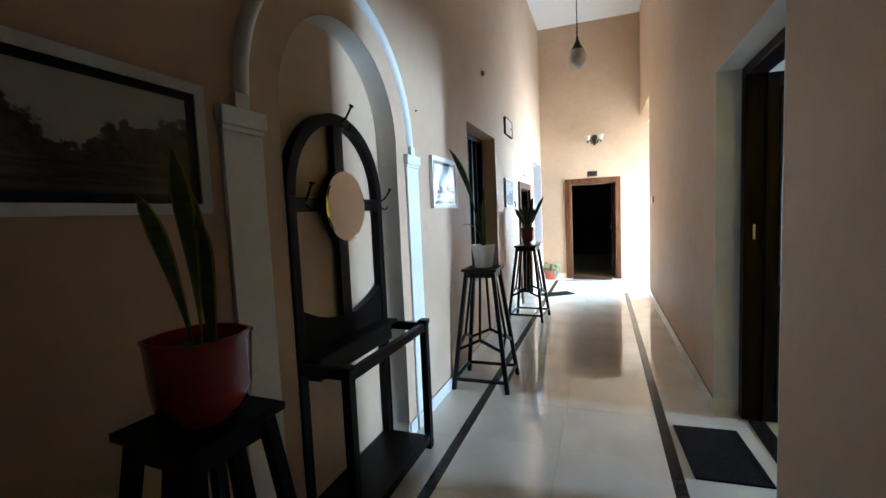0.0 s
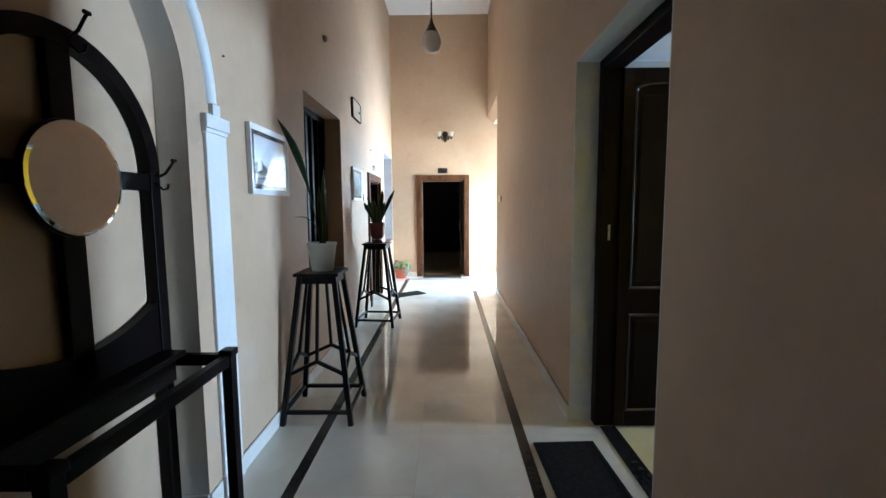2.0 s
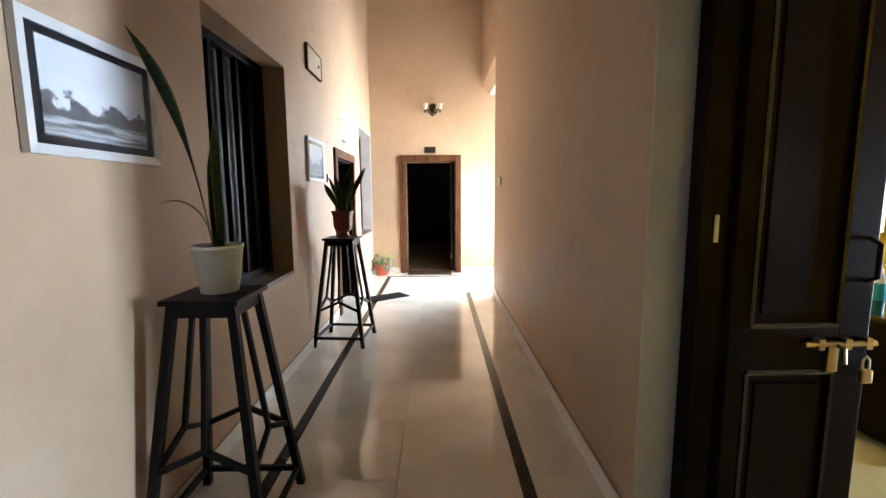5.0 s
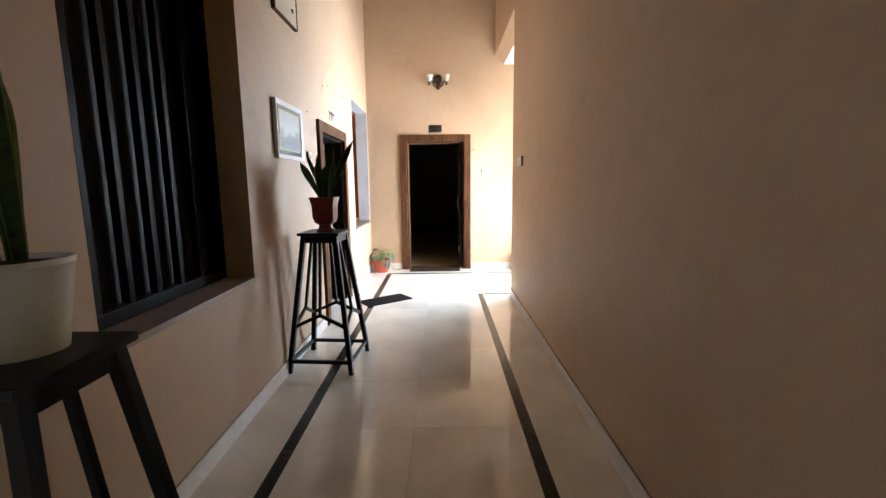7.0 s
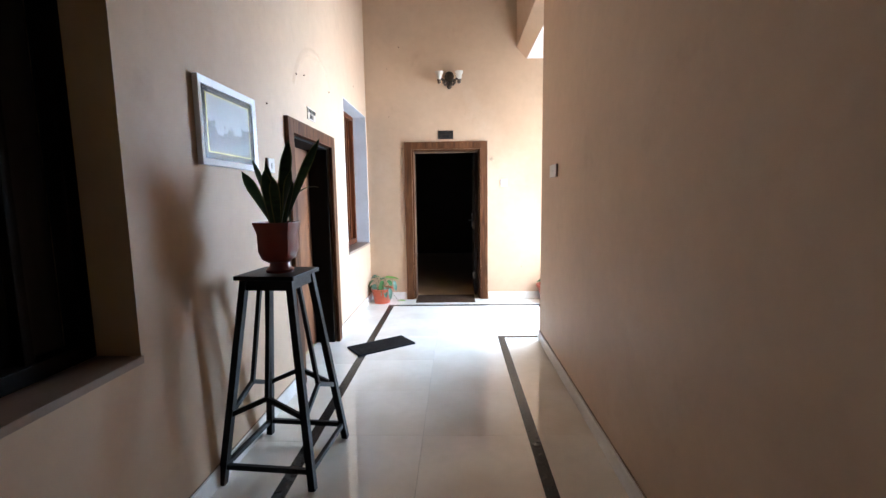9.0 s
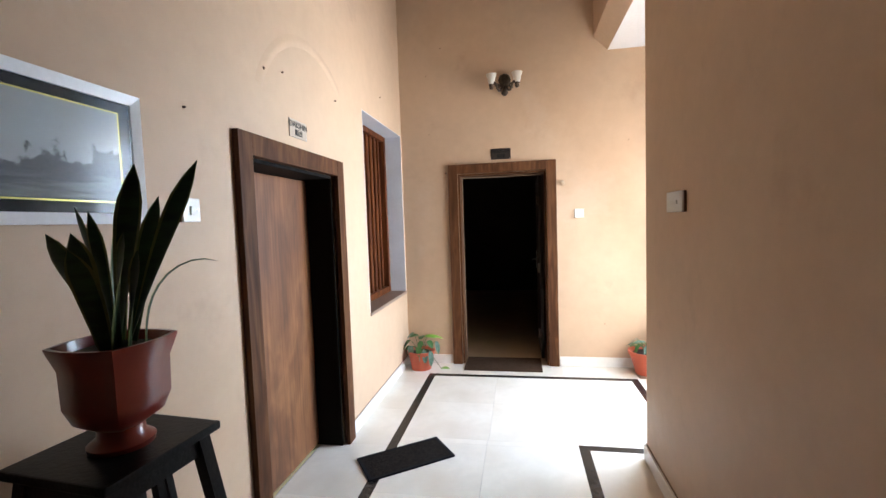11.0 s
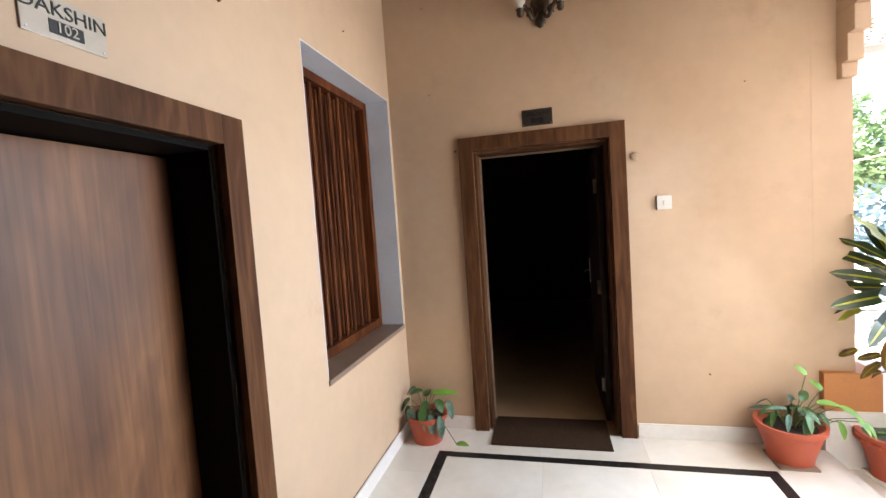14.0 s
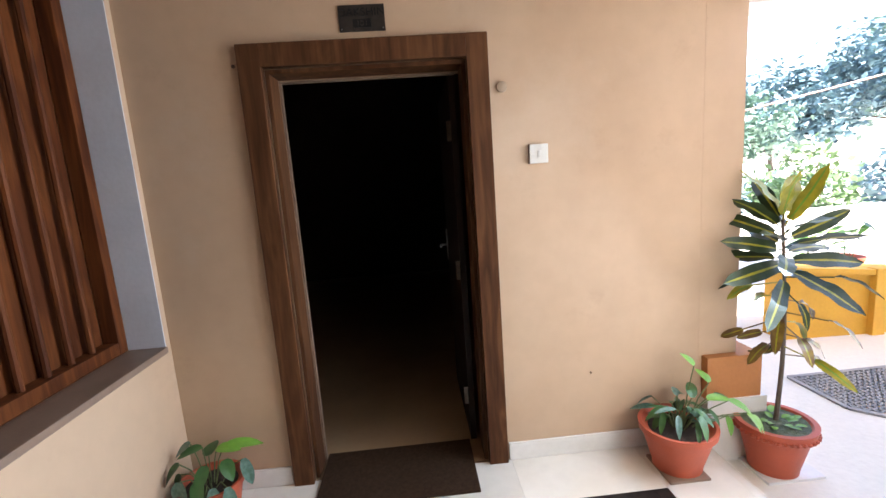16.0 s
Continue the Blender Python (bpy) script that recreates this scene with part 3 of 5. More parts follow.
def barred_window(name, y0, y1, z0, z1, nbars, back, label, wood, reveal, rounded, sill_mat, nboards):
    ob = empty(name, (WX, (y0 + y1) / 2, z0), label, "window", kind="structure")
    ob.matrix_world = pose(WX, (y0 + y1) / 2, z0, 0, 0, 90)
    w, h = y1 - y0, z1 - z0
    r = 0.17
    # reveal linings
    bx("reveal", (-w / 2, -w / 2 + 0.006, 0.0, r, 0.03, h), reveal, ob)
    bx("reveal", (w / 2 - 0.006, w / 2, 0.0, r, 0.03, h), reveal, ob)
    bx("reveal", (-w / 2 + 0.006, w / 2 - 0.006, 0.0, r, h - 0.006, h), reveal, ob)
    bx("window_sill", (-w / 2, w / 2, -0.008, r, 0.0, 0.03), sill_mat, ob, bevel=0.004)
    f = 0.06
    bx("window_frame", (-w / 2 + 0.006, -w / 2 + f, r, r + 0.07, 0.03, h - 0.006), wood, ob, bevel=0.004)
    bx("window_frame", (w / 2 - f, w / 2 - 0.006, r, r + 0.07, 0.03, h - 0.006), wood, ob, bevel=0.004)
    bx("window_frame", (-w / 2 + f, w / 2 - f, r, r + 0.07, h - f, h - 0.006), wood, ob, bevel=0.004)
    bx("window_frame", (-w / 2 + f, w / 2 - f, r, r + 0.07, 0.03, 0.03 + f), wood, ob, bevel=0.004)
    iw = w - 2 * f
    for i in range(nbars):
        x = -iw / 2 + iw * (i + 1) / (nbars + 1)
        bm = bmesh.new()
        if rounded:
            tube(bm, [(x, r + 0.035, 0.03 + f), (x, r + 0.035, h - f)], 0.014, 8)
            smooth(part("bar", bm, wood, ob))
        else:
            box(bm, x - 0.018, x + 0.018, r + 0.012, r + 0.05, 0.03 + f, h - f, 0.004)
            part("bar", bm, wood, ob)
    bw = iw / nboards
    for i in range(nboards):
        x = -iw / 2 + bw * i
        bx("shutter_board", (x + 0.002, x + bw - 0.002, r + 0.068, r + 0.11, 0.03 + f * 0.6, h - f * 0.6), back, ob, bevel=0.003)
    return ob


# dark grey board colour with upright streaks
GREYBACK = mat("dark_grey_shutter", (0.026, 0.023, 0.026), 0.5, (0.01, 0.0085, 0.01), 5, 0.7, 30, 0.1, spec=0.2, stretch=(6, 6, 0.7))
barred_window("window_1", 4.32, 5.55, 0.80, 2.45, 5, GREYBACK, "dark stained barred window with grey shutters in a deep reveal", DARKWOOD, PAINT, False, SILL, 5)
barred_window("window_2", 8.75, 9.915, 0.785, 2.49, 8, SHUTTER, "reddish wooden barred window with closed shutters in a pale reveal", SHUTTER, GREYREVEAL, True, SILL, 6)

# doorway to the office
d3 = empty("door_office", (1.12, 3.0, 0), "dark panelled double door frame with one leaf standing open", "door", kind="structure")
o = d3.matrix_world.translation
FX0, FX1 = 1.12 - 1.12, 1.24 - 1.12
for nm, d in (("reveal", (-0.152, 0, 0.622, 0.63, 0.1, 2.42)), ("reveal", (-0.152, 0, -0.6, -0.592, 0.0, 2.42)), ("reveal", (-0.152, 0, -0.592, 0.622, 2.412, 2.42))):
    bx(nm, d, GREYREVEAL, d3)
for nm, d in (("frame_post", (FX0, FX1 + 0.01, 0.54, 0.63, 0, 2.415)), ("frame_post", (FX0, FX1 + 0.01, -0.6, -0.51, 0, 2.415)), ("frame_head", (FX0, FX1 + 0.01, -0.51, 0.54, 2.35, 2.415))):
    bx(nm, d, DOORWOOD, d3, bevel=0.006)
bm = bmesh.new()
LW, LH = 0.53, 2.34


def panel(bm, x0, x1, z0, z1, y, arch=0.0):
    """A sunk field with a raised moulding round it."""
    pts = [(x0, z0), (x1, z0), (x1, z1 - arch)]
    for k in range(1, 12):
        a = math.pi * k / 12
        pts.append(((x0 + x1) / 2 + (x1 - x0) / 2 * math.cos(a), z1 - arch + arch * math.sin(a)))
    pts.append((x0, z1 - arch))
    for i in range(len(pts)):
        p, q = pts[i], pts[(i + 1) % len(pts)]
        tube(bm, [(p[0], y, p[1]), (q[0], y, q[1])], 0.011, 6)


swing = Matrix.Translation((1.232 - 1.12, 0.55, 0)) @ Matrix.Rotation(radians(1), 4, "Z")
bm = bmesh.new()
box(bm, 0.0, 0.07, -0.045, -0.005, 0.015, LH, 0.004)
box(bm, LW - 0.117, LW, -0.045, -0.005, 0.015, LH, 0.004)
for z0, z1 in ((0.015, 0.122), (0.783, 0.947), (LH - 0.088, LH)):
    box(bm, 0.07, LW - 0.117, -0.045, -0.005, z0, z1, 0.003)
box(bm, 0.065, LW - 0.112, -0.033, -0.017, 0.1, LH - 0.05)
bm.transform(swing)
leaf3 = part("door_leaf", bm, DOORWOOD, d3, "dark polished panelled leaf standing open")
bm = bmesh.new()
panel(bm, 0.078, LW - 0.125, 0.955, LH - 0.095, -0.043, 0.045)
bm.transform(swing)
smooth(part("upper_moulding", bm, DOORGLOSS, leaf3))
bm = bmesh.new()
panel(bm, 0.078, LW - 0.125, 0.13, 0.775, -0.043, 0.0)
bm.transform(swing)
smooth(part("lower_moulding", bm, DOORGLOSS, leaf3))
bm = bmesh.new()
box(bm, 0.118, LW - 0.165, -0.04, -0.03, 1.0, LH - 0.165, 0.004)
box(bm, 0.118, LW - 0.165, -0.04, -0.03, 0.175, 0.73, 0.004)
bm.transform(swing)
part("field", bm, DOORWOOD, leaf3)
bm = bmesh.new()
tube(bm, [(LW - 0.26, -0.065, 0.89), (LW + 0.01, -0.065, 0.89)], 0.011, 8)
tube(bm, [(LW - 0.14, -0.065, 0.89), (LW - 0.14, -0.1, 0.88), (LW - 0.14, -0.105, 0.83)], 0.008, 6)
for x in (LW - 0.2, LW - 0.1, LW - 0.02):
    box(bm, x - 0.012, x + 0.012, -0.075, -0.045, 0.87, 0.91)
box(bm, LW - 0.16, LW - 0.12, -0.06, -0.048, 0.78, 0.9, 0.002)
bm.transform(swing)
smooth(part("sliding_bolt", bm, BRASS, leaf3, "worn brass sliding bolt"))
bm = bmesh.new()
box(bm, LW - 0.05, LW - 0.01, -0.09, -0.065, 0.745, 0.795, 0.006)
bm.transform(swing)
part("padlock", bm, BRASS, leaf3, "small brass padlock")
bm = bmesh.new()
tube(bm, [(LW - 0.043, -0.077, 0.79), (LW - 0.043, -0.077, 0.83), (LW - 0.03, -0.077, 0.845), (LW - 0.017, -0.077, 0.83), (LW - 0.017, -0.077, 0.79)], 0.004, 6)
bm.transform(swing)
smooth(part("shackle", bm, STEEL, leaf3))
bm = bmesh.new()
tube(bm, [(LW - 0.035, -0.045, 1.12), (LW - 0.035, -0.085, 1.14), (LW - 0.035, -0.085, 1.26), (LW - 0.035, -0.045, 1.28)], 0.009, 6)
bm.transform(swing)
smooth(part("pull_handle", bm, BLACKIRON, leaf3))
bm = bmesh.new()
box(bm, 0.05, 0.063, 0.53, 0.538, 1.265, 1.365)
part("strike_plate", bm, PLASTICW, d3, "white strike plate")


# ---- plant stands ----
def plant_stand(label, half=0.155, foot=0.235):
    ob = empty("plant_stand", (0, 0, 0), label, "plant stand", "plant stands")
    hgt, top = 1.04, half - 0.04
    part("top", (lambda b: (box(b, -half, half, -half, half, hgt - 0.022, hgt, 0.004), b)[1])(bmesh.new()), BLACKIRON, ob)
    at = lambda sx, sy, z: Vector((sx * (foot + (top - foot) * z / hgt), sy * (foot + (top - foot) * z / hgt), z))
    corners = [(-1, -1), (1, -1), (1, 1), (-1, 1)]
    for sx, sy in corners:
        bm = bmesh.new()
        bar(bm, at(sx, sy, 0), at(sx, sy, hgt - 0.022), 0.034, 0.034, (1, 0, 0))
        part("leg", bm, BLACKIRON, ob)
    for (a, b) in zip(corners, corners[1:] + corners[:1]):
        bm = bmesh.new()
        bar(bm, at(*a, hgt - 0.05), at(*b, hgt - 0.05), 0.02, 0.05)
        part("apron", bm, BLACKIRON, ob)
        bm = bmesh.new()
        bar(bm, at(*a, 0.09), at(*b, 0.09), 0.02, 0.026)
        part("stretcher", bm, BLACKIRON, ob)
        # a slim post in the middle of each side, tied to both legs
        mid = (at(*a, 0.345) + at(*b, 0.345)) / 2 * 0.95
        mid.z = 0.435
        tip = (at(*a, hgt - 0.025) + at(*b, hgt - 0.025)) / 2
        tip.x, tip.y = tip.x * 0.85, tip.y * 0.85
        bm = bmesh.new()
        bar(bm, mid - Vector((0, 0, 0.012)), tip, 0.02, 0.02)
        bar(bm, at(*a, 0.345), mid, 0.018, 0.024)
        bar(bm, at(*b, 0.345), mid, 0.018, 0.024)
        part("side_brace", bm, BLACKIRON, ob)
    return ob


st = plant_stand("tall black painted wooden plant stand with splayed legs")
st.matrix_basis = pose(-0.775, 3.78, 0)
copy_thing(st, pose(-0.77, 6.195, 0, 0, 0, -5))
small = plant_stand("black painted wooden plant stand with a small square top", 0.14, 0.215)
small.matrix_basis = pose(-0.735, 0.868, 0, 0, 0, -3)


# ---- hat stand ----
def hat_stand():
    ob = empty("hat_stand", (-1.145, 2.165, 0), "near-black wooden hat stand with a round mirror and iron hooks", "hat stand")
    hw, spring, rail, fx = 0.42, 1.64, 1.60, 0.28
    for s in (-1, 1):
        y = s * hw
        bx("back_post", (-0.03, 0.02, y - 0.03, y + 0.03, 0.0, spring), DARKWOOD, ob, bevel=0.004)
        y = s * 0.445
        bm = bmesh.new()
        box(bm, fx - 0.022, fx + 0.022, y - 0.026, y + 0.026, 0.0, 0.845, 0.004)
        box(bm, fx - 0.03, fx + 0.03, y - 0.034, y + 0.034, 0.825, 0.858, 0.008)
        part("front_post", bm, DARKWOOD, ob)
        bx("side_rail", (0.02, fx - 0.022, s * 0.43 - 0.02, s * 0.43 + 0.02, 0.79, 0.84), DARKWOOD, ob, bevel=0.004)
    bm = bmesh.new()
    n = 28
    prof = ((hw - 0.03, -0.03), (hw + 0.03, -0.03), (hw + 0.03, 0.02), (hw - 0.03, 0.02))
    rings = [[bm.verts.new((d, -r * math.cos(math.pi * k / n), spring + r * math.sin(math.pi * k / n))) for r, d in prof] for k in range(n + 1)]
    for a, b in zip(rings, rings[1:]):
        for j in range(4):
            bm.faces.new((a[j], a[(j + 1) % 4], b[(j + 1) % 4], b[j]))
    bm.faces.new(rings[0])
    bm.faces.new(rings[-1][::-1])
    smooth(part("arched_head", bm, DARKWOOD, ob))
    bx("centre_rail", (-0.02, 0.012, -0.045, 0.045, 0.9, spring + hw - 0.03), DARKWOOD, ob, bevel=0.003)
    bx("cross_rail", (-0.024, 0.014, -hw + 0.03, hw - 0.03, rail - 0.035, rail + 0.035), DARKWOOD, ob, bevel=0.003)
    bm = bmesh.new()
    cols = 20
    lines = []
    for k in range(cols + 1):
        y = -hw + 0.03 + (2 * hw - 0.06) * k / cols
        z = 0.985 + 0.12 * (abs(y) / hw) ** 2
        lines.append([bm.verts.new(v) for v in ((-0.02, y, 0.84), (-0.02, y, z), (0.012, y, z), (0.012, y, 0.84))])
    for a, b in zip(lines, lines[1:]):
        for j in range(4):
            bm.faces.new((a[j], a[(j + 1) % 4], b[(j + 1) % 4], b[j]))
    bm.faces.new(lines[0])
    bm.faces.new(lines[-1][::-1])
    part("curved_apron", bm, DARKWOOD, ob)
    bx("shelf", (-0.03, 0.11, -0.41, 0.41, 0.842, 0.866), DARKWOOD, ob, "flat glove shelf", 0.004)
    bx("drawer_box", (-0.03, 0.08, -0.38, 0.38, 0.74, 0.84), DARKWOOD, ob, bevel=0.004)
    bx("front_rail", (fx - 0.02, fx + 0.018, -0.415, 0.415, 0.785, 0.835), DARKWOOD, ob, bevel=0.004)
    bx("base_tray", (-0.03, fx + 0.02, -0.415, 0.415, 0.05, 0.1), DARKWOOD, ob, bevel=0.004)
    bm = bmesh.new()
    lathe(bm, [(0.17, 0), (0.195, 0.006), (0.195, 0.02), (0.188, 0.028), (0.17, 0.028)], 40)
    bm.transform(Matrix.Translation((0.012, 0, rail - 0.01)) @ Matrix.Rotation(radians(90), 4, "Y"))
    rim = smooth(part("mirror_rim", bm, DARKWOOD, ob))
    bm = bmesh.new()
    lathe(bm, [(0.19, 0), (0.19, 0.003), (0.178, 0.006)], 40)
    bm.transform(Matrix.Translation((0.041, 0, rail - 0.01)) @ Matrix.Rotation(radians(90), 4, "Y"))
    part("mirror", bm, MIRROR, rim, "round bevelled mirror")
    for y, z, d in ((0.04, spring + hw, 0.0), (hw, rail + 0.02, 1), (-hw + 0.1, rail + 0.02, -1)):
        bm = bmesh.new()
        tube(bm, [(0.02, y, z), (0.05, y + 0.02 * d, z + 0.02), (0.075, y + 0.03 * d, z + 0.06), (0.085, y + 0.03 * d, z + 0.075)], 0.006, 6)
        tube(bm, [(0.085, y + 0.03 * d - 0.012, z + 0.077), (0.085, y + 0.03 * d + 0.012, z + 0.077)], 0.008, 6)
        tube(bm, [(0.02, y, z - 0.02), (0.05, y, z - 0.05), (0.07, y, z - 0.045), (0.075, y, z - 0.025)], 0.005, 6)
        smooth(part("hook", bm, BLACKIRON, ob, "black iron coat hook"))
    return ob


hat_stand()


# ---- pictures ----
def photo_mat(name, seed, horizon, gap, sides, sky, dark, low):
    """A grey landscape photograph: pale sky open over the gap, ragged dark trees to the sides, a dim foreground with a pale strip."""
    m = bpy.data.materials.new(name)
    m.use_nodes = True
    t = m.node_tree
    b = t.nodes["Principled BSDF"]
    b.inputs["Roughness"].default_value, b.inputs["Coat Weight"].default_value, b.inputs["Coat Roughness"].default_value = 0.7, 0.15, 0.25
    co = t.nodes.new("ShaderNodeTexCoord")
    sep = t.nodes.new("ShaderNodeSeparateXYZ")
    t.links.new(co.outputs["Generated"], sep.inputs[0])

    def fractal(scale, stretch, w):
        mp = t.nodes.new("ShaderNodeMapping")
        mp.inputs["Scale"].default_value = stretch
        t.links.new(co.outputs["Generated"], mp.inputs[0])
        n = t.nodes.new("ShaderNodeTexNoise")
        n.noise_dimensions = "4D"
        n.inputs["W"].default_value, n.inputs["Scale"].default_value, n.inputs["Detail"].default_value, n.inputs["Roughness"].default_value = w, scale, 9, 0.62
        t.links.new(mp.outputs[0], n.inputs["Vector"])
        return n.outputs[0]

    def calc(op, a, c):
        n = t.nodes.new("ShaderNodeMath")
        n.operation = op
        for i, v in enumerate((a, c)):
            if isinstance(v, (int, float)):
                n.inputs[i].default_value = v
            else:
                t.links.new(v, n.inputs[i])
        return n.outputs[0]

    def ramp(value, stops):
        r = t.nodes.new("ShaderNodeValToRGB")
        e = r.color_ramp.elements
        e[0].position, e[0].color = stops[0][0], (*stops[0][1], 1)
        e[1].position, e[1].color = stops[-1][0], (*stops[-1][1], 1)
        for p, c in stops[1:-1]:
            e.new(p).color = (*c, 1)
        t.links.new(value, r.inputs[0])
        return r.outputs[0]

    def blend(f, a, c):
        mx = t.nodes.new("ShaderNodeMix")
        mx.data_type = "RGBA"
        t.links.new(f, mx.inputs[0])
        t.links.new(a, mx.inputs[6])
        t.links.new(c, mx.inputs[7])
        return mx.outputs[2]

    u, v = sep.outputs[0], sep.outputs[2]
    trees = calc("ADD", calc("MULTIPLY", fractal(3.4, (1.5, 1, 1), seed), 1.1), calc("MULTIPLY", calc("ABSOLUTE", calc("SUBTRACT", u, gap), 0), sides))
    trees = calc("ADD", calc("SUBTRACT", trees, calc("MULTIPLY", v, 1.0)), horizon)
    mid = tuple(0.5 * d + 0.12 * k for d, k in zip(dark, sky))
    tone = fractal(14, (1.5, 1, 1), seed + 5)
    leaves = ramp(tone, [(0.4, dark), (0.62, mid)])
    picture_sky = ramp(fractal(2, (1, 1, 1), seed + 9), [(0.3, tuple(0.85 * k for k in sky)), (0.7, sky)])
    mask = ramp(trees, [(0.53, (0, 0, 0)), (0.58, (1, 1, 1))])
    upper = blend(mask, picture_sky, leaves)
    ground = ramp(fractal(5, (0.5, 1, 5), seed + 2), [(0.38, dark), (0.5, tuple(0.45 * k for k in low)), (0.62, low)])
    edge = calc("ADD", v, calc("MULTIPLY", fractal(6, (1, 1, 1), seed + 3), 0.12))
    out = blend(ramp(edge, [(horizon * 0.78, (0, 0, 0)), (horizon * 0.84, (1, 1, 1))]), ground, upper)
    t.links.new(out, b.inputs["Base Color"])
    return m


GOLD = mat("gold_fillet", (0.6, 0.5, 0.12), 0.35, metal=0.6, bump=0)


GREYMOUNT = mat("dark_grey_mount_card", (0.014, 0.015, 0.015), 0.8, spec=0.1)
PICGLASS = glass_mat("picture_glass", (1, 1, 1), 0.14)
PICGLASS.node_tree.nodes["Principled BSDF"].inputs["IOR"].default_value = 1.22


def picture(y0, y1, z0, z1, photo, mount, fillet, label):
    ob = empty("framed_picture", (WX, (y0 + y1) / 2, z0), label, "picture", "corridor pictures")
    ob.matrix_world = pose(WX, (y0 + y1) / 2, (z0 + z1) / 2, 0, 0, 90)
    w, h, f, d = (y1 - y0) / 2, (z1 - z0) / 2, 0.032, 0.03
    for pts in (((-w, -h), (w, -h), (w - f, -h + f), (-w + f, -h + f)), ((-w, h), (w, h), (w - f, h - f), (-w + f, h - f)),
                ((-w, -h), (-w, h), (-w + f, h - f), (-w + f, -h + f)), ((w, -h), (w, h), (w - f, h - f), (w - f, -h + f))):
        bm = bmesh.new()
        a = [bm.verts.new((x, -d + 0.006 * (i > 1), z)) for i, (x, z) in enumerate(pts)]
        c = [bm.verts.new((x, -0.004, z)) for x, z in pts]
        bm.faces.new(a)
        bm.faces.new(c[::-1])
        for i in range(4):
            bm.faces.new((a[i], a[(i + 1) % 4], c[(i + 1) % 4], c[i]))
        part("frame_bar", bm, FRAMEWHITE, ob)
    bx("back_board", (-w + 0.004, w - 0.004, -0.012, -0.001, -h + 0.004, h - 0.004), MATBLACK, ob)
    mw, mh = w - f, h - f
    mt = bx("mount", (-mw, mw, -0.016, -0.012, -mh, mh), GREYMOUNT if fillet else MATBLACK, ob, "dark grey mount card" if fillet else "black mount card")
    pw, ph = mw - mount, mh - mount * 0.8
    pane = bx("glass", (-mw, mw, -0.0225, -0.0205, -mh, mh), PICGLASS, ob, "clear picture glass")
    pane.visible_shadow = False
    bx("photograph", (-pw, pw, -0.0185, -0.016, -ph, ph), photo, mt, "grey landscape photograph under glass")
    if fillet:
        for dd in ((-pw - 0.004, pw + 0.004, ph, ph + 0.004), (-pw - 0.004, pw + 0.004, -ph - 0.004, -ph), (-pw - 0.004, -pw, -ph, ph), (pw, pw + 0.004, -ph, ph)):
            bx("fillet", (dd[0], dd[1], -0.019, -0.016, dd[2], dd[3]), GOLD, mt)
    return ob


picture(0.57, 1.203, 1.56, 1.98, photo_mat("photo_park", 3.1, 0.42, 0.4, 0.75, (0.7, 0.69, 0.63), (0.004, 0.004, 0.006), (0.12, 0.1, 0.1)), 0.035, False, "white-framed dark landscape photograph hanging on the wall")
picture(3.262, 3.862, 1.573, 1.988, photo_mat("photo_lake", 7.7, 0.34, 0.6, 0.12, (0.4, 0.4, 0.4), (0.02, 0.019, 0.018), (0.34, 0.34, 0.34)), 0.035, False, "white-framed lakeside photograph with a black mount")
picture(6.005, 6.575, 1.578, 1.985, photo_mat("photo_house", 12.3, 0.4, 0.3, 0.3, (0.28, 0.29, 0.28), (0.03, 0.034, 0.034), (0.1, 0.11, 0.11)), 0.045, True, "white-framed grey photograph with a thin gold line")


# ---- plants ----
SNAKE = mat("snake_plant_green", (0.1, 0.2, 0.04), 0.4, (0.03, 0.07, 0.02), 30, 0.9, 90, 0.05, stretch=(0.4, 0.4, 1.6))
# dark green leaves, set darker still for their backlit shade
SNAKE_DARK = mat("dark_snake_plant_green", (0.026, 0.066, 0.02), 0.45, (0.009, 0.022, 0.008), 30, 0.9, 90, 0.05, spec=0.25, stretch=(0.4, 0.4, 1.6))
SNAKE_DARK_EDGE = mat("dark_snake_plant_edge", (0.15, 0.16, 0.045), 0.45, (0.04, 0.06, 0.02), 20, 0.6, 90, 0.02, spec=0.25)
SNAKE_EDGE = mat("snake_plant_yellow_edge", (0.5, 0.45, 0.08), 0.45, (0.26, 0.28, 0.05), 20, 0.6, 90, 0.02)
SOIL = mat("dark_potting_soil", (0.03, 0.02, 0.014), 0.95, (0.06, 0.042, 0.03), 40, 0.8, 200, 0.9)
REDGLAZE = mat("red_plastic_pot", (0.3, 0.008, 0.008), 0.16, (0.25, 0.01, 0.008), 10, 0.4, 60, 0.02, coat=0.3)
MAROON = mat("maroon_glazed_pot", (0.2, 0.028, 0.016), 0.3, (0.13, 0.016, 0.01), 10, 0.5, 60, 0.03, coat=0.2)
WHITEPOT = mat("white_plastic_pot", (0.76, 0.77, 0.74), 0.35, (0.66, 0.66, 0.62), 8, 0.3, 60, 0.02)
TERRA = mat("terracotta_plastic", (0.46, 0.085, 0.035), 0.5, (0.36, 0.075, 0.04), 8, 0.6, 60, 0.08)


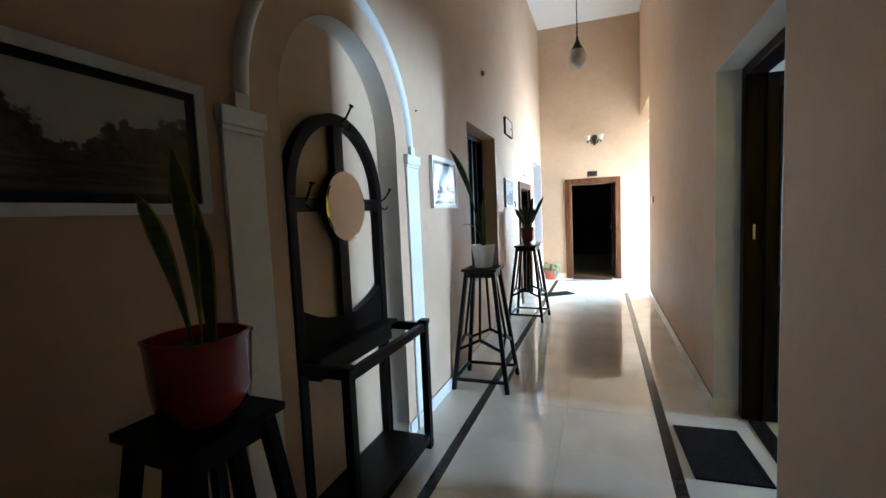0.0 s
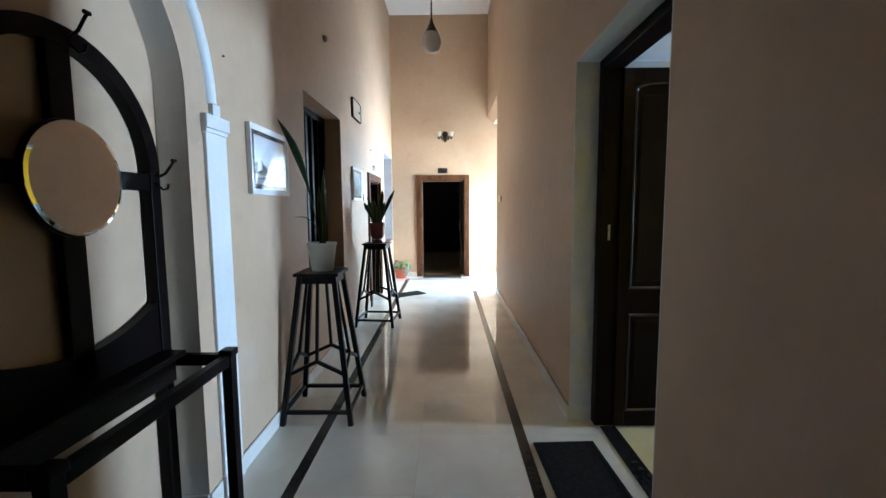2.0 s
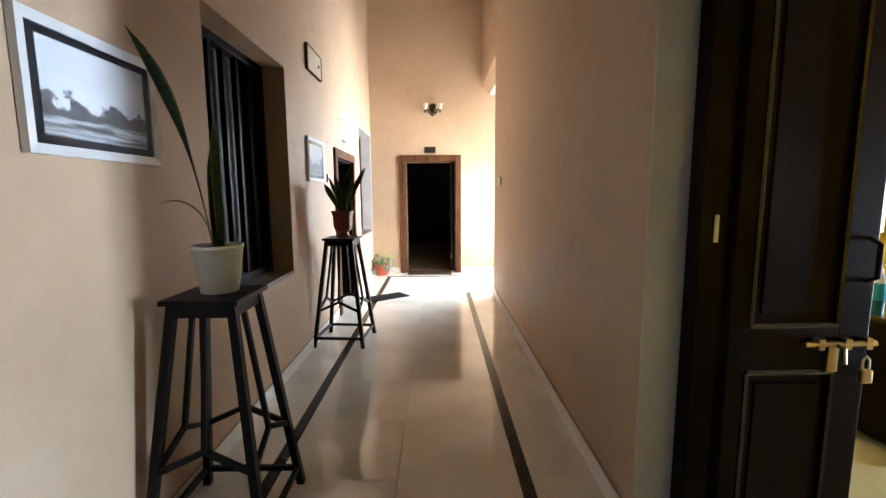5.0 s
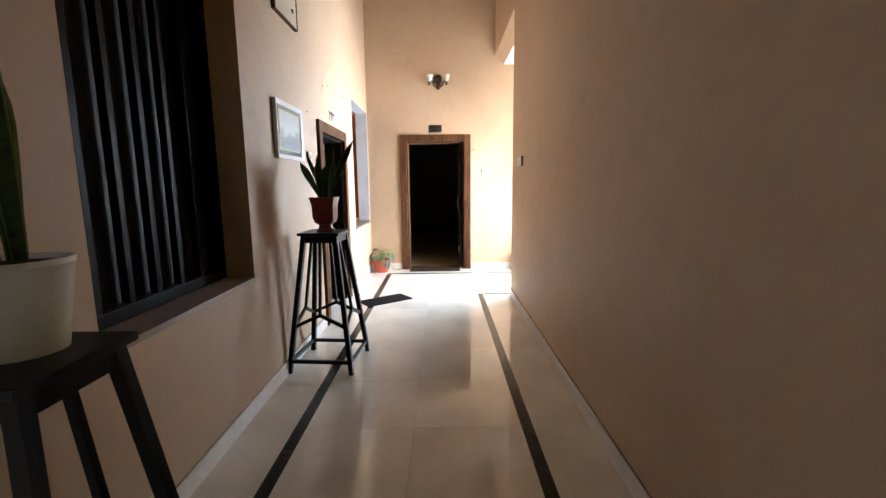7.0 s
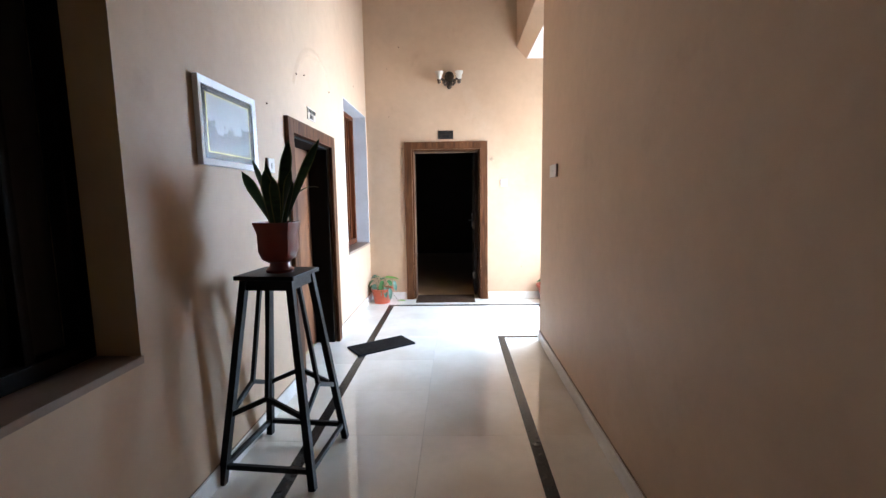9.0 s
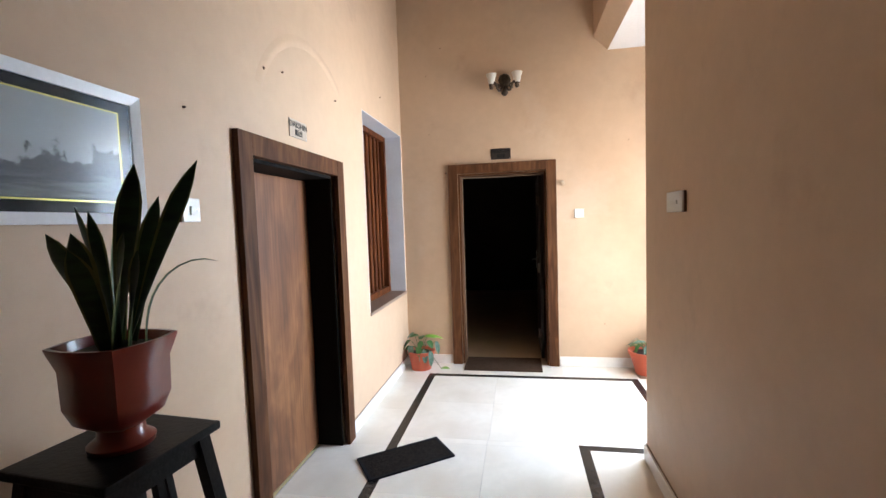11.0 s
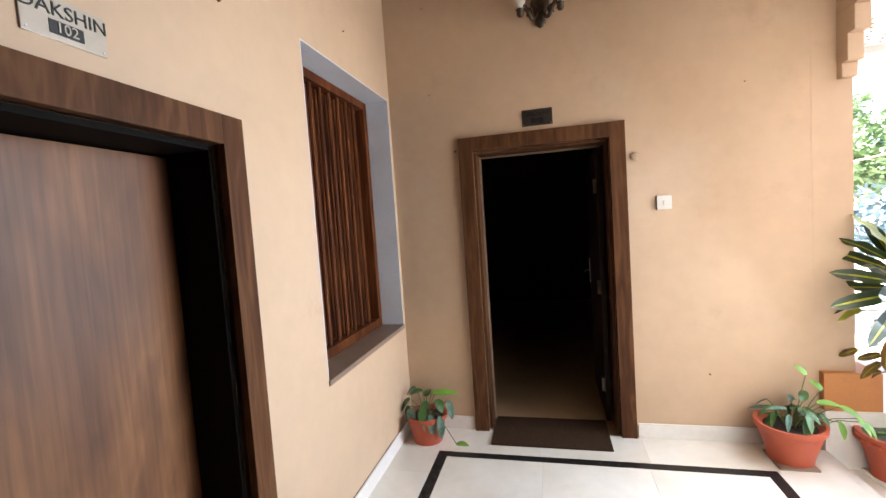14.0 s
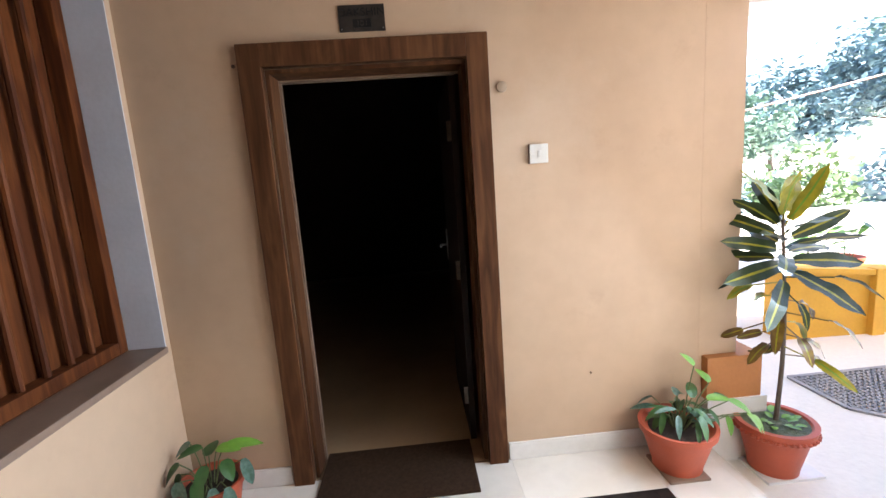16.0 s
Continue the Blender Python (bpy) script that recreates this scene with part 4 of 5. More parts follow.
def strap(bm, base, lean, azim, length, width, bend=0.3, twist=0.0, n=10):
    """A stiff sword-shaped leaf: dark blade (slot 0) with pale margins (slot 1), given a little thickness by its fold."""
    d = Vector((math.cos(azim), math.sin(azim), 0))
    p = Vector(base)
    rows = []
    for i in range(n + 1):
        s = i / n
        ang = lean + bend * s * s
        t = d * math.sin(ang) + Vector((0, 0, math.cos(ang)))
        if i:
            p = p + t * (length / n)
        side = Vector((-d.y, d.x, 0)).lerp(d, 0) if not twist else (Matrix.Rotation(twist * s + twist * 0.5, 3, t) @ Vector((-d.y, d.x, 0)))
        w = width * (0.55 + 1.3 * s - 0.9 * s * s) * (1 - max(0, (s - 0.7) / 0.3) ** 2) + 0.001
        if length > 0.8:  # a long stalk below the blade
            w *= 0.3 + 0.7 * min(1, max(0, (s - 0.4) / 0.25))
        nrm = t.cross(side)
        rows.append([bm.verts.new(p + side * (w * k) + nrm * (0.12 * w * (abs(k) * 2) ** 2)) for k in (-0.5, -0.38, 0, 0.38, 0.5)])
    for a, b in zip(rows, rows[1:]):
        for j in range(4):
            f = bm.faces.new((a[j], a[j + 1], b[j + 1], b[j]))
            f.material_index = 1 if j in (0, 3) else 0
            f.smooth = True


def snake_plant(name, at, label, pot_profile, pot_mat, leaves, square=0.0, soil_r=0.1, soil_z=0.19, edge=SNAKE_EDGE, foot=None, blade_mat=None):
    ob = empty(name, at, label, "potted plant")
    bm = bmesh.new()
    lathe(bm, pot_profile, 32, square=square)
    pot = smooth(part("pot", bm, pot_mat, ob), 50)
    if foot:
        bm = bmesh.new()
        lathe(bm, foot, 32)
        smooth(part("pot_foot", bm, pot_mat, ob), 50)
    bm = bmesh.new()
    lathe(bm, [(soil_r, soil_z - 0.01), (soil_r, soil_z), (soil_r * 0.6, soil_z + 0.006), (0.004, soil_z + 0.01)], 24, square=square)
    part("soil", bm, SOIL, pot)
    for x, y, lean, azim, length, width, bend, twist in leaves:
        bm = bmesh.new()
        strap(bm, (x, y, soil_z), radians(lean), radians(azim), length, width, bend, twist)
        lf = part("leaf", bm, blade_mat or SNAKE, ob)
        lf.data.materials.append(edge)
    return ob


bucket = lambda r0, r1, h: [(r0, 0), (r1 * 0.97, h * 0.93), (r1, h * 0.94), (r1, h), (r1 - 0.008, h), (r0 * 0.97, h * 0.7), (0.01, h * 0.68)]
snake_plant("snake_plant", (-0.73, 0.872, 1.04), "yellow-edged snake plant in a red pot on a stand", [(0.07, 0), (0.073, 0.012), (0.096, 0.03), (0.102, 0.07), (0.11, 0.2), (0.113, 0.203), (0.113, 0.212), (0.104, 0.212), (0.096, 0.15), (0.01, 0.145)], REDGLAZE,
            [(0.01, 0.0, 3, 190, 0.5, 0.062, 0.05, 1.3), (-0.01, -0.01, 10, 203, 0.41, 0.05, 0.2, 1.25), (0.03, 0.012, 1, 250, 0.34, 0.05, 0.02, 0.6), (0.015, 0.02, 2, 195, 0.41, 0.05, 0.04, 1.1)],
            square=0.28, soil_r=0.095, soil_z=0.175)
snake_plant("snake_plant", (-0.775, 3.81, 1.04), "tall sparse snake plant in a white pot on a stand", bucket(0.075, 0.105, 0.2), WHITEPOT,
            [(-0.01, -0.01, 8, 192, 0.92, 0.062, 0.38, 0.9), (0.02, 0.0, 3, 300, 0.54, 0.044, 0.05, 0.5), (-0.01, 0.02, 4, 120, 0.42, 0.05, 0.05, 0.4), (-0.012, -0.02, 2, 205, 0.31, 0.046, 1.9, 0.0)],
            soil_r=0.095, soil_z=0.185, edge=SNAKE_DARK_EDGE, blade_mat=SNAKE_DARK)
leaves = [(-0.03, 0.0, 24, 182, 0.31, 0.056, 0.1, 1.3), (-0.02, 0.02, 17, 170, 0.36, 0.038, 0.05, 1.1), (-0.01, 0.01, 5, 200, 0.33, 0.036, 0.05, 1.2), (0.015, 0.0, 7, 15, 0.44, 0.056, 0.05, 1.4),
          (-0.01, -0.03, 6, 240, 0.28, 0.062, 0.05, 0.6), (0.03, -0.02, 15, 335, 0.29, 0.056, 0.1, 1.2), (0.03, 0.01, 21, 8, 0.48, 0.046, 0.14, 1.3), (0.05, 0.04, 3, 35, 0.3, 0.034, 1.75, 0.0),
          (0.01, 0.04, 12, 80, 0.38, 0.05, 0.1, 0.3), (-0.03, 0.04, 16, 130, 0.33, 0.045, 0.1, 0.8), (0.02, -0.04, 16, 285, 0.26, 0.05, 0.2, 0.3), (0.045, 0.0, 10, 350, 0.24, 0.04, 0.05, 1.2)]
snake_plant("snake_plant", (-0.76, 6.195, 1.04), "bushy dark snake plant in a maroon footed pot on a stand",
            [(0.048, 0.05), (0.076, 0.07), (0.09, 0.11), (0.092, 0.2), (0.108, 0.25), (0.108, 0.256), (0.099, 0.256), (0.083, 0.19), (0.01, 0.185)], MAROON, leaves,
            square=0.45, soil_r=0.084, soil_z=0.235, foot=[(0.068, 0.0), (0.07, 0.012), (0.05, 0.028), (0.048, 0.052), (0.01, 0.053)], edge=SNAKE_DARK_EDGE, blade_mat=SNAKE_DARK)


def blade(bm, base, dirn, up, length, width, droop=0.25, n=6, heart=0.0, wave=0.0, slot=0, rib=None, blunt=0.75):
    """A broad leaf with a folded midrib; rib: the slot of a narrow midrib strip."""
    dirn, up = Vector(dirn).normalized(), Vector(up).normalized()
    side = dirn.cross(up).normalized()
    up = side.cross(dirn)
    rows = []
    for i in range(n + 1):
        s = i / n
        w = width * (math.sin(math.pi * min(1, s * 0.93 + 0.07)) ** blunt) * (1 + heart * max(0, 0.4 - s)) + 0.001
        c = Vector(base) + dirn * (length * s) - up * (droop * length * s * s)
        dz = wave * math.sin(s * 14) * width
        rows.append([bm.verts.new(c + side * (w * k) + up * (0.18 * w * abs(k) + dz * abs(k) * 2)) for k in (-0.5, -0.07, 0.07, 0.5)])
    for a, b in zip(rows, rows[1:]):
        for j in range(3):
            f = bm.faces.new((a[j], a[j + 1], b[j + 1], b[j]))
            f.material_index = rib if (rib is not None and j == 1) else slot
            f.smooth = True


LEAFGREEN = mat("broad_leaf_green", (0.05, 0.13, 0.03), 0.4, (0.025, 0.07, 0.025), 25, 0.7, 90, 0.1)
LEAFPALE = mat("young_leaf_green", (0.16, 0.34, 0.04), 0.4, (0.1, 0.24, 0.03), 20, 0.6, 90, 0.1)
LEAFSILVER = mat("silvery_leaf_green", (0.13, 0.22, 0.17), 0.4, (0.04, 0.1, 0.06), 60, 0.9, 120, 0.1)
STEM = mat("green_stem", (0.12, 0.16, 0.06), 0.6)
BARK = mat("grey_brown_stem", (0.16, 0.12, 0.09), 0.8, (0.09, 0.065, 0.05), 30, 0.7, 120, 0.4)


def bushy_pot(at, r0, r1, h, label, leaves, seed, scale=1.0):
    rg = random.Random(seed)
    ob = empty("potted_plant", at, label, "potted plant", "potted plants")
    bm = bmesh.new()
    lathe(bm, [(r0, 0), (r0 * 1.02, h * 0.1), (r1 * 0.93, h * 0.84), (r1, h * 0.85), (r1 * 1.02, h), (r1 * 0.93, h), (r0, h * 0.8), (0.01, h * 0.79)], 36)
    pot = smooth(part("pot", bm, TERRA, ob), 40)
    bm = bmesh.new()
    lathe(bm, [(r1 * 0.92, h * 0.82), (r1 * 0.92, h * 0.87), (0.004, h * 0.9)], 24)
    part("soil", bm, SOIL, pot)
    for x, y, z, az, el, ln, wd, mt in leaves:
        base = Vector((x * 0.3, y * 0.3, h * 0.88))
        tip = Vector((x, y, z))
        bm = bmesh.new()
        tube(bm, [base, base.lerp(tip, 0.5) + Vector((0, 0, 0.03 * scale)), tip], 0.003, 5)
        smooth(part("stalk", bm, STEM, ob))
        bm = bmesh.new()
        d = Vector((math.cos(radians(az)) * math.cos(radians(el)), math.sin(radians(az)) * math.cos(radians(el)), math.sin(radians(el))))
        blade(bm, tip, d, (d.x * 0.3 + rg.uniform(-0.2, 0.2), d.y * 0.3 - 0.25, 1), ln, wd, 0.35, heart=0.9, rib=0)
        part("leaf", bm, mt, ob)
    return ob


G, Y, S = LEAFGREEN, LEAFPALE, LEAFSILVER
bushy_pot((-0.86, 9.765, 0), 0.105, 0.146, 0.2, "broad-leaved houseplant in a terracotta pot in the corner", [
    (-0.11, -0.03, 0.31, 200, -35, 0.11, 0.07, G), (-0.08, -0.1, 0.27, 255, -75, 0.12, 0.07, S), (0.0, -0.1, 0.27, 280, -45, 0.11, 0.06, G),
    (0.06, -0.11, 0.23, 300, -75, 0.15, 0.055, S), (0.12, -0.1, 0.22, 320, -78, 0.17, 0.055, S), (0.06, 0.04, 0.33, 15, 8, 0.17, 0.07, Y),
    (0.0, 0.02, 0.31, 100, 25, 0.1, 0.07, G), (-0.08, 0.03, 0.37, 190, -20, 0.09, 0.06, S), (0.17, -0.02, 0.3, 330, -70, 0.14, 0.05, S),
    (0.24, -0.14, 0.05, 330, 25, 0.1, 0.045, Y), (0.02, -0.06, 0.31, 265, -30, 0.1, 0.055, G), (0.04, 0.02, 0.34, 350, 12, 0.11, 0.06, Y),
    (0.03, -0.12, 0.2, 285, -80, 0.12, 0.05, S), (-0.13, 0.0, 0.24, 210, -65, 0.11, 0.07, G), (0.09, -0.03, 0.31, 310, -25, 0.1, 0.06, G), (-0.03, 0.03, 0.35, 215, 10, 0.1, 0.06, G)], 3)
rng = random.Random(9)
lv = []
for i in range(34):
    a = rng.uniform(0, 360)
    r = rng.uniform(0.03, 0.14)
    lv.append((r * math.cos(radians(a)), r * math.sin(radians(a)), rng.uniform(0.26, 0.33), a + rng.uniform(-40, 40), rng.uniform(-40, 30), rng.uniform(0.07, 0.12), rng.uniform(0.02, 0.035), rng.choice((G, S, G, S))))
lv += [(0.12, -0.04, 0.36, -20, 15, 0.1, 0.05, Y), (0.16, 0.0, 0.42, 100, 40, 0.09, 0.045, Y), (0.22, -0.06, 0.35, -30, -15, 0.11, 0.05, Y), (0.28, -0.1, 0.3, -50, -35, 0.1, 0.045, Y),
       (0.2, 0.02, 0.33, 10, -5, 0.13, 0.05, G), (0.33, -0.08, 0.27, -40, -45, 0.1, 0.045, Y), (0.1, 0.03, 0.5, 120, 50, 0.08, 0.045, Y), (0.24, -0.02, 0.24, -60, -60, 0.1, 0.04, Y), (0.06, -0.02, 0.36, 60, 30, 0.12, 0.05, G)]
bushy_pot((1.41, 9.76, 0.012), 0.115, 0.178, 0.225, "trailing green plant in a wide terracotta pot on the porch", lv, 5)
tagged(bx("slate_tile", (1.3, 1.5, 9.63, 9.85, 0.0, 0.012), SILL), "thin stone tile under a flower pot", "tile")
tagged(bx("slate_tile", (1.84, 2.14, 9.68, 9.96, GZ, GZ + 0.014), SKIRT), "thin stone tile under the croton pot", "tile")

# croton
CROTON = mat("croton_leaf_dark", (0.012, 0.032, 0.009), 0.34, (0.035, 0.055, 0.01), 18, 0.6, 70, 0.15)
CROTON_Y = mat("croton_leaf_yellow", (0.38, 0.32, 0.02), 0.3, (0.13, 0.19, 0.02), 22, 0.8, 70, 0.15)
CROTON_B = mat("croton_leaf_bronze", (0.1, 0.05, 0.02), 0.35, (0.25, 0.16, 0.02), 20, 0.8, 70, 0.15)


def croton(at):
    rg = random.Random(21)
    ob = empty("croton_plant", at, "tall croton with dark and yellow leaves in a terracotta pot", "potted plant", "potted plants")
    r0, r1, h = 0.112, 0.178, 0.265
    bm = bmesh.new()
    lathe(bm, [(r0, 0), (r0 * 1.03, 0.03), (r1 * 0.9, h * 0.84), (r1 * 0.98, h * 0.85), (r1 * 1.02, h), (r1 * 0.88, h * 1.0), (r0, h * 0.8), (0.01, h * 0.79)], 40)
    pot = smooth(part("pot", bm, TERRA, ob), 40)
    for k in range(40):
        a = k * math.tau / 40
        bm = bmesh.new()
        lathe(bm, [(0.002, -0.012), (0.012, -0.004), (0.012, 0.006), (0.002, 0.012)], 6, (r1 * 0.985 * math.cos(a), r1 * 0.985 * math.sin(a), h * 0.845))
        part("rim_scallop", bm, TERRA, pot)
    bm = bmesh.new()
    lathe(bm, [(r1 * 0.87, h * 0.9), (r1 * 0.87, h * 0.96), (0.004, h * 0.97)], 24)
    part("soil", bm, mat("mossy_soil", (0.07, 0.1, 0.045), 0.95, (0.16, 0.17, 0.14), 25, 0.8, 120, 0.8), pot)
    for k in range(16):
        a, r = rg.uniform(0, 6.28), rg.uniform(0.02, 0.12)
        bm = bmesh.new()
        blade(bm, (r * math.cos(a), r * math.sin(a), h * 0.96), (math.cos(a), math.sin(a), 0.5), (0, 0, 1), 0.05, 0.03)
        part("seedling_leaf", bm, LEAFPALE, ob)
    top = 1.3
    stem = lambda z: Vector((0.015 * math.sin(z * 3), 0.012 * math.cos(z * 4), z))
    bm = bmesh.new()
    tube(bm, [stem(h * 0.9 + (top - h * 0.9) * i / 10) for i in range(11)], 0.012, 8, 0.006)
    smooth(part("trunk", bm, BARK, ob))
    for k in range(44):
        crown = k >= 20
        s = (k - 20) / 23 if crown else k / 19
        a = k * 2.4 + rg.uniform(-0.3, 0.3)
        if crown:
            z, el, ln, wd = 1.02 + 0.3 * s, radians(-16 + 84 * s ** 1.3 + rg.uniform(-8, 8)), rg.uniform(0.25, 0.32) * (1.1 - 0.25 * s), rg.uniform(0.07, 0.088)
            mt = CROTON_Y if s > 0.8 and rg.random() < 0.7 else CROTON
        else:
            z, el, ln, wd = 0.62 + 0.42 * s, radians(rg.uniform(-30, 4)), rg.uniform(0.1, 0.17), rg.uniform(0.036, 0.052)
            mt = rg.choice((CROTON_B, CROTON_B, CROTON_Y, CROTON))
        d = Vector((math.cos(a) * math.cos(el), math.sin(a) * math.cos(el), math.sin(el)))
        b = stem(z)
        out = b + d * (0.04 if crown else rg.uniform(0.08, 0.19))
        bm = bmesh.new()
        tube(bm, [b, out], 0.0035, 5)
        blade(bm, out, d, (rg.gauss(0, 0.6), rg.gauss(-0.5, 0.5), 0.7), ln, wd, 0.2 if crown else 0.65, n=8, wave=0.1, slot=0, rib=1, blunt=0.5)
        lf = part("leaf", bm, mt, ob)
        lf.data.materials.append(CROTON_Y if mt is not CROTON_Y else LEAFPALE)
    return ob


croton((1.96, 9.8, GZ + 0.014))

# ---- fixtures on walls and ceiling ----
def pendant():
    ob = empty("pendant_lamp", (-0.045, 5.95, H), "teardrop opal glass pendant lamp on a long dark rod", "lamp")
    z = 3.27 - H
    bm = bmesh.new()
    lathe(bm, [(0.01, z), (0.06, z + 0.012), (0.098, z + 0.06), (0.11, z + 0.12), (0.1, z + 0.18), (0.07, z + 0.235), (0.045, z + 0.26)], 28)
    smooth(part("globe", bm, mat("opal_globe", (0.72, 0.68, 0.6), 0.25, amount=0.2, bump=0, coat=0.5), ob, "white opal glass globe"), 60)
    bm = bmesh.new()
    lathe(bm, [(0.078, z + 0.225), (0.055, z + 0.27), (0.025, z + 0.33), (0.012, z + 0.38), (0.009, z + 0.4)], 20)
    smooth(part("cap", bm, BRONZE, ob), 60)
    bm = bmesh.new()
    tube(bm, [(0, 0, z + 0.39), (0, 0, -0.02)], 0.006, 8)
    smooth(part("rod", bm, BRONZE, ob))
    for k in range(3):
        bm = bmesh.new()
        lathe(bm, [(0.003, 0), (0.011, 0.01), (0.011, 0.03), (0.003, 0.04)], 10, (0, 0, z + 0.42 + k * 0.05))
        smooth(part("link", bm, BRONZE, ob))
    bm = bmesh.new()
    lathe(bm, [(0.05, -0.03), (0.055, -0.005), (0.055, 0)], 20)
    smooth(part("ceiling_rose", bm, BRONZE, ob))


pendant()


def sconce():
    ob = empty("wall_sconce", (0.085, NY, 2.97), "dark bronze double wall sconce with pale tulip glass shades", "lamp")
    bm = bmesh.new()
    lathe(bm, [(0.012, -0.14), (0.036, -0.115), (0.03, -0.07), (0.056, -0.02), (0.066, 0.02), (0.05, 0.065), (0.014, 0.085)], 18)
    bm.transform(Matrix.Diagonal((1, 0.5, 1, 1)))
    bm.transform(Matrix.Translation((0, -0.02, 0)))
    smooth(part("back_plate", bm, BRONZE, ob), 60)
    for s in (-1, 1):
        bm = bmesh.new()
        pts = []
        for i in range(13):
            u = i / 12
            pts.append((s * (0.02 + 0.108 * u), -0.04 - 0.09 * math.sin(u * 1.9), -0.05 - 0.045 * math.sin(u * 6.0) - 0.03 * u))
        tube(bm, pts, 0.013, 8)
        tube(bm, [(s * (0.075 + 0.022 * math.cos(k)), -0.1, -0.06 + 0.022 * math.sin(k)) for k in (0.5, 1.3, 2.1, 2.9, 3.7, 4.5, 5.3)], 0.01, 6)
        smooth(part("scroll_arm", bm, BRONZE, ob), 60)
        x, y, zc = s * 0.128, -0.125, -0.06
        bm = bmesh.new()
        lathe(bm, [(0.012, -0.035), (0.024, -0.02), (0.022, 0.0), (0.03, 0.012), (0.02, 0.02)], 14, (x, y, zc))
        cup = smooth(part("cup", bm, BRONZE, ob), 60)
        bm = bmesh.new()
        lathe(bm, [(0.022, 0.015), (0.034, 0.04), (0.038, 0.07), (0.054, 0.115), (0.05, 0.115), (0.036, 0.07), (0.03, 0.042), (0.018, 0.018)], 20, (x, y, zc))
        smooth(part("shade", bm, mat("etched_glass", (0.62, 0.58, 0.5), 0.35, amount=0.3, bump=0.1), cup, "etched pale glass tulip shade"), 60)


sconce()


def switch(name, m, w, h, label, rocker=(0.02, 0.03), screws=True):
    ob = empty(name, (0, 0, 0), label, "switch")
    ob.matrix_world = m
    bx("back_box", (-w / 2 - 0.002, w / 2 - 0.004, -0.012, 0, -h / 2, h / 2), mat("brown_wood_block", (0.16, 0.08, 0.045), 0.5), ob, "brown wooden back block")
    plate = bx("plate", (-w / 2, w / 2, -0.02, -0.012, -h / 2, h / 2), PLASTICW, ob, bevel=0.003)
    bm = bmesh.new()
    box(bm, -rocker[0] / 2, rocker[0] / 2, -0.026, -0.02, -rocker[1] / 2, rocker[1] / 2, 0.002)
    bm.transform(Matrix.Rotation(radians(4), 4, "X"))
    part("rocker", bm, PLASTICW, plate)
    if screws:
        for s in (-1, 1):
            bm = bmesh.new()
            lathe(bm, [(0.004, 0), (0.004, 0.002)], 8)
            bm.transform(pose(s * w * 0.36, -0.02, 0, 90, 0, 0))
            part("screw", bm, STEEL, plate)


switch("light_switch", pose(WX, 6.785, 1.627, 0, 0, 90), 0.088, 0.09, "white single light switch on a brown block", (0.018, 0.034))
switch("light_switch", pose(0.808, NY, 1.598, 0, 0, 0), 0.09, 0.09, "white bell switch on the end wall", (0.014, 0.03), False)
switch("light_switch", pose(EX, 7.62, 1.612, 0, 0, -90), 0.22, 0.1, "wide white switch plate on the corridor wall", (0.09, 0.02), False)

mb = empty("meter_box", (WX, 6.36, 2.7), "white panel box in a thin dark frame high on the wall", "box")
mb.matrix_world = pose(WX, 6.355, 2.71, 0, 0, 90)
for d in ((-0.24, 0.24, -0.03, 0, 0.107, 0.116), (-0.24, 0.24, -0.03, 0, -0.116, -0.107), (-0.24, -0.231, -0.03, 0, -0.107, 0.107), (0.231, 0.24, -0.03, 0, -0.107, 0.107)):
    bx("frame_strip", d, TEAK, mb, bevel=0.002)
bx("panel", (-0.231, 0.231, -0.024, 0, -0.107, 0.107), mat("cream_panel_paint", (0.6, 0.5, 0.38), 0.5, (0.52, 0.42, 0.31), 6, 0.5, 50, 0.03), mb, "cream panel")
bx("latch", (0.12, 0.15, -0.034, -0.022, -0.012, 0.012), BRONZE, mb, bevel=0.002)

ob = empty("wall_disc", (0.645, NY, 1.915), "small round beige wooden disc beside the end door", "disc")
bm = bmesh.new()
lathe(bm, [(0.02, 0), (0.026, 0.006), (0.024, 0.018), (0.008, 0.022)], 16)
bm.transform(Matrix.Rotation(radians(90), 4, "X"))
smooth(part("disc", bm, mat("pale_wood_knob", (0.45, 0.33, 0.22), 0.5), ob))

ob = empty("wall_hook", (WX, 5.0, 3.09), "small brown wooden hook block high on the wall", "hook")
bm = bmesh.new()
lathe(bm, [(0.03, 0), (0.034, 0.012), (0.022, 0.03), (0.008, 0.034)], 16)
bm.transform(Matrix.Rotation(radians(90), 4, "Y"))
smooth(part("block", bm, SILL, ob))

# nails and plugs left in the plaster
NAIL = mat("rusty_nail", (0.1, 0.05, 0.025), 0.7)
for i, (x, y, z, ax, r) in enumerate(((WX, 7.349, 2.345, "x", 0.009), (WX, 7.53, 2.383, "x", 0.005), (WX, 8.213, 2.413, "x", 0.006), (WX, 6.8, 2.016, "x", 0.005), (WX, 3.05, 2.28, "x", 0.006), (WX, 9.24, 2.716, "x", 0.004),
                                     (-0.58, NY, 3.38, "y", 0.006), (-0.742, NY, 3.106, "y", 0.004), (-0.728, NY, 2.493, "y", 0.004), (1.291, NY, 2.31, "y", 0.004), (1.05, NY, 0.45, "y", 0.005), (-0.56, NY, 2.07, "y", 0.008))):
    bm = bmesh.new()
    lathe(bm, [(r, 0), (r, 0.006), (r * 0.4, 0.012)], 8)
    bm.transform(Matrix.Translation((x, y, z)) @ Matrix.Rotation(radians(90), 4, "Y" if ax == "x" else "X"))
    tagged(mesh("wall_nail", bm, NAIL), "rusty nail stub in the plaster", "nail", "wall nails")
# faint plastered-over arch above the side door
bm = bmesh.new()
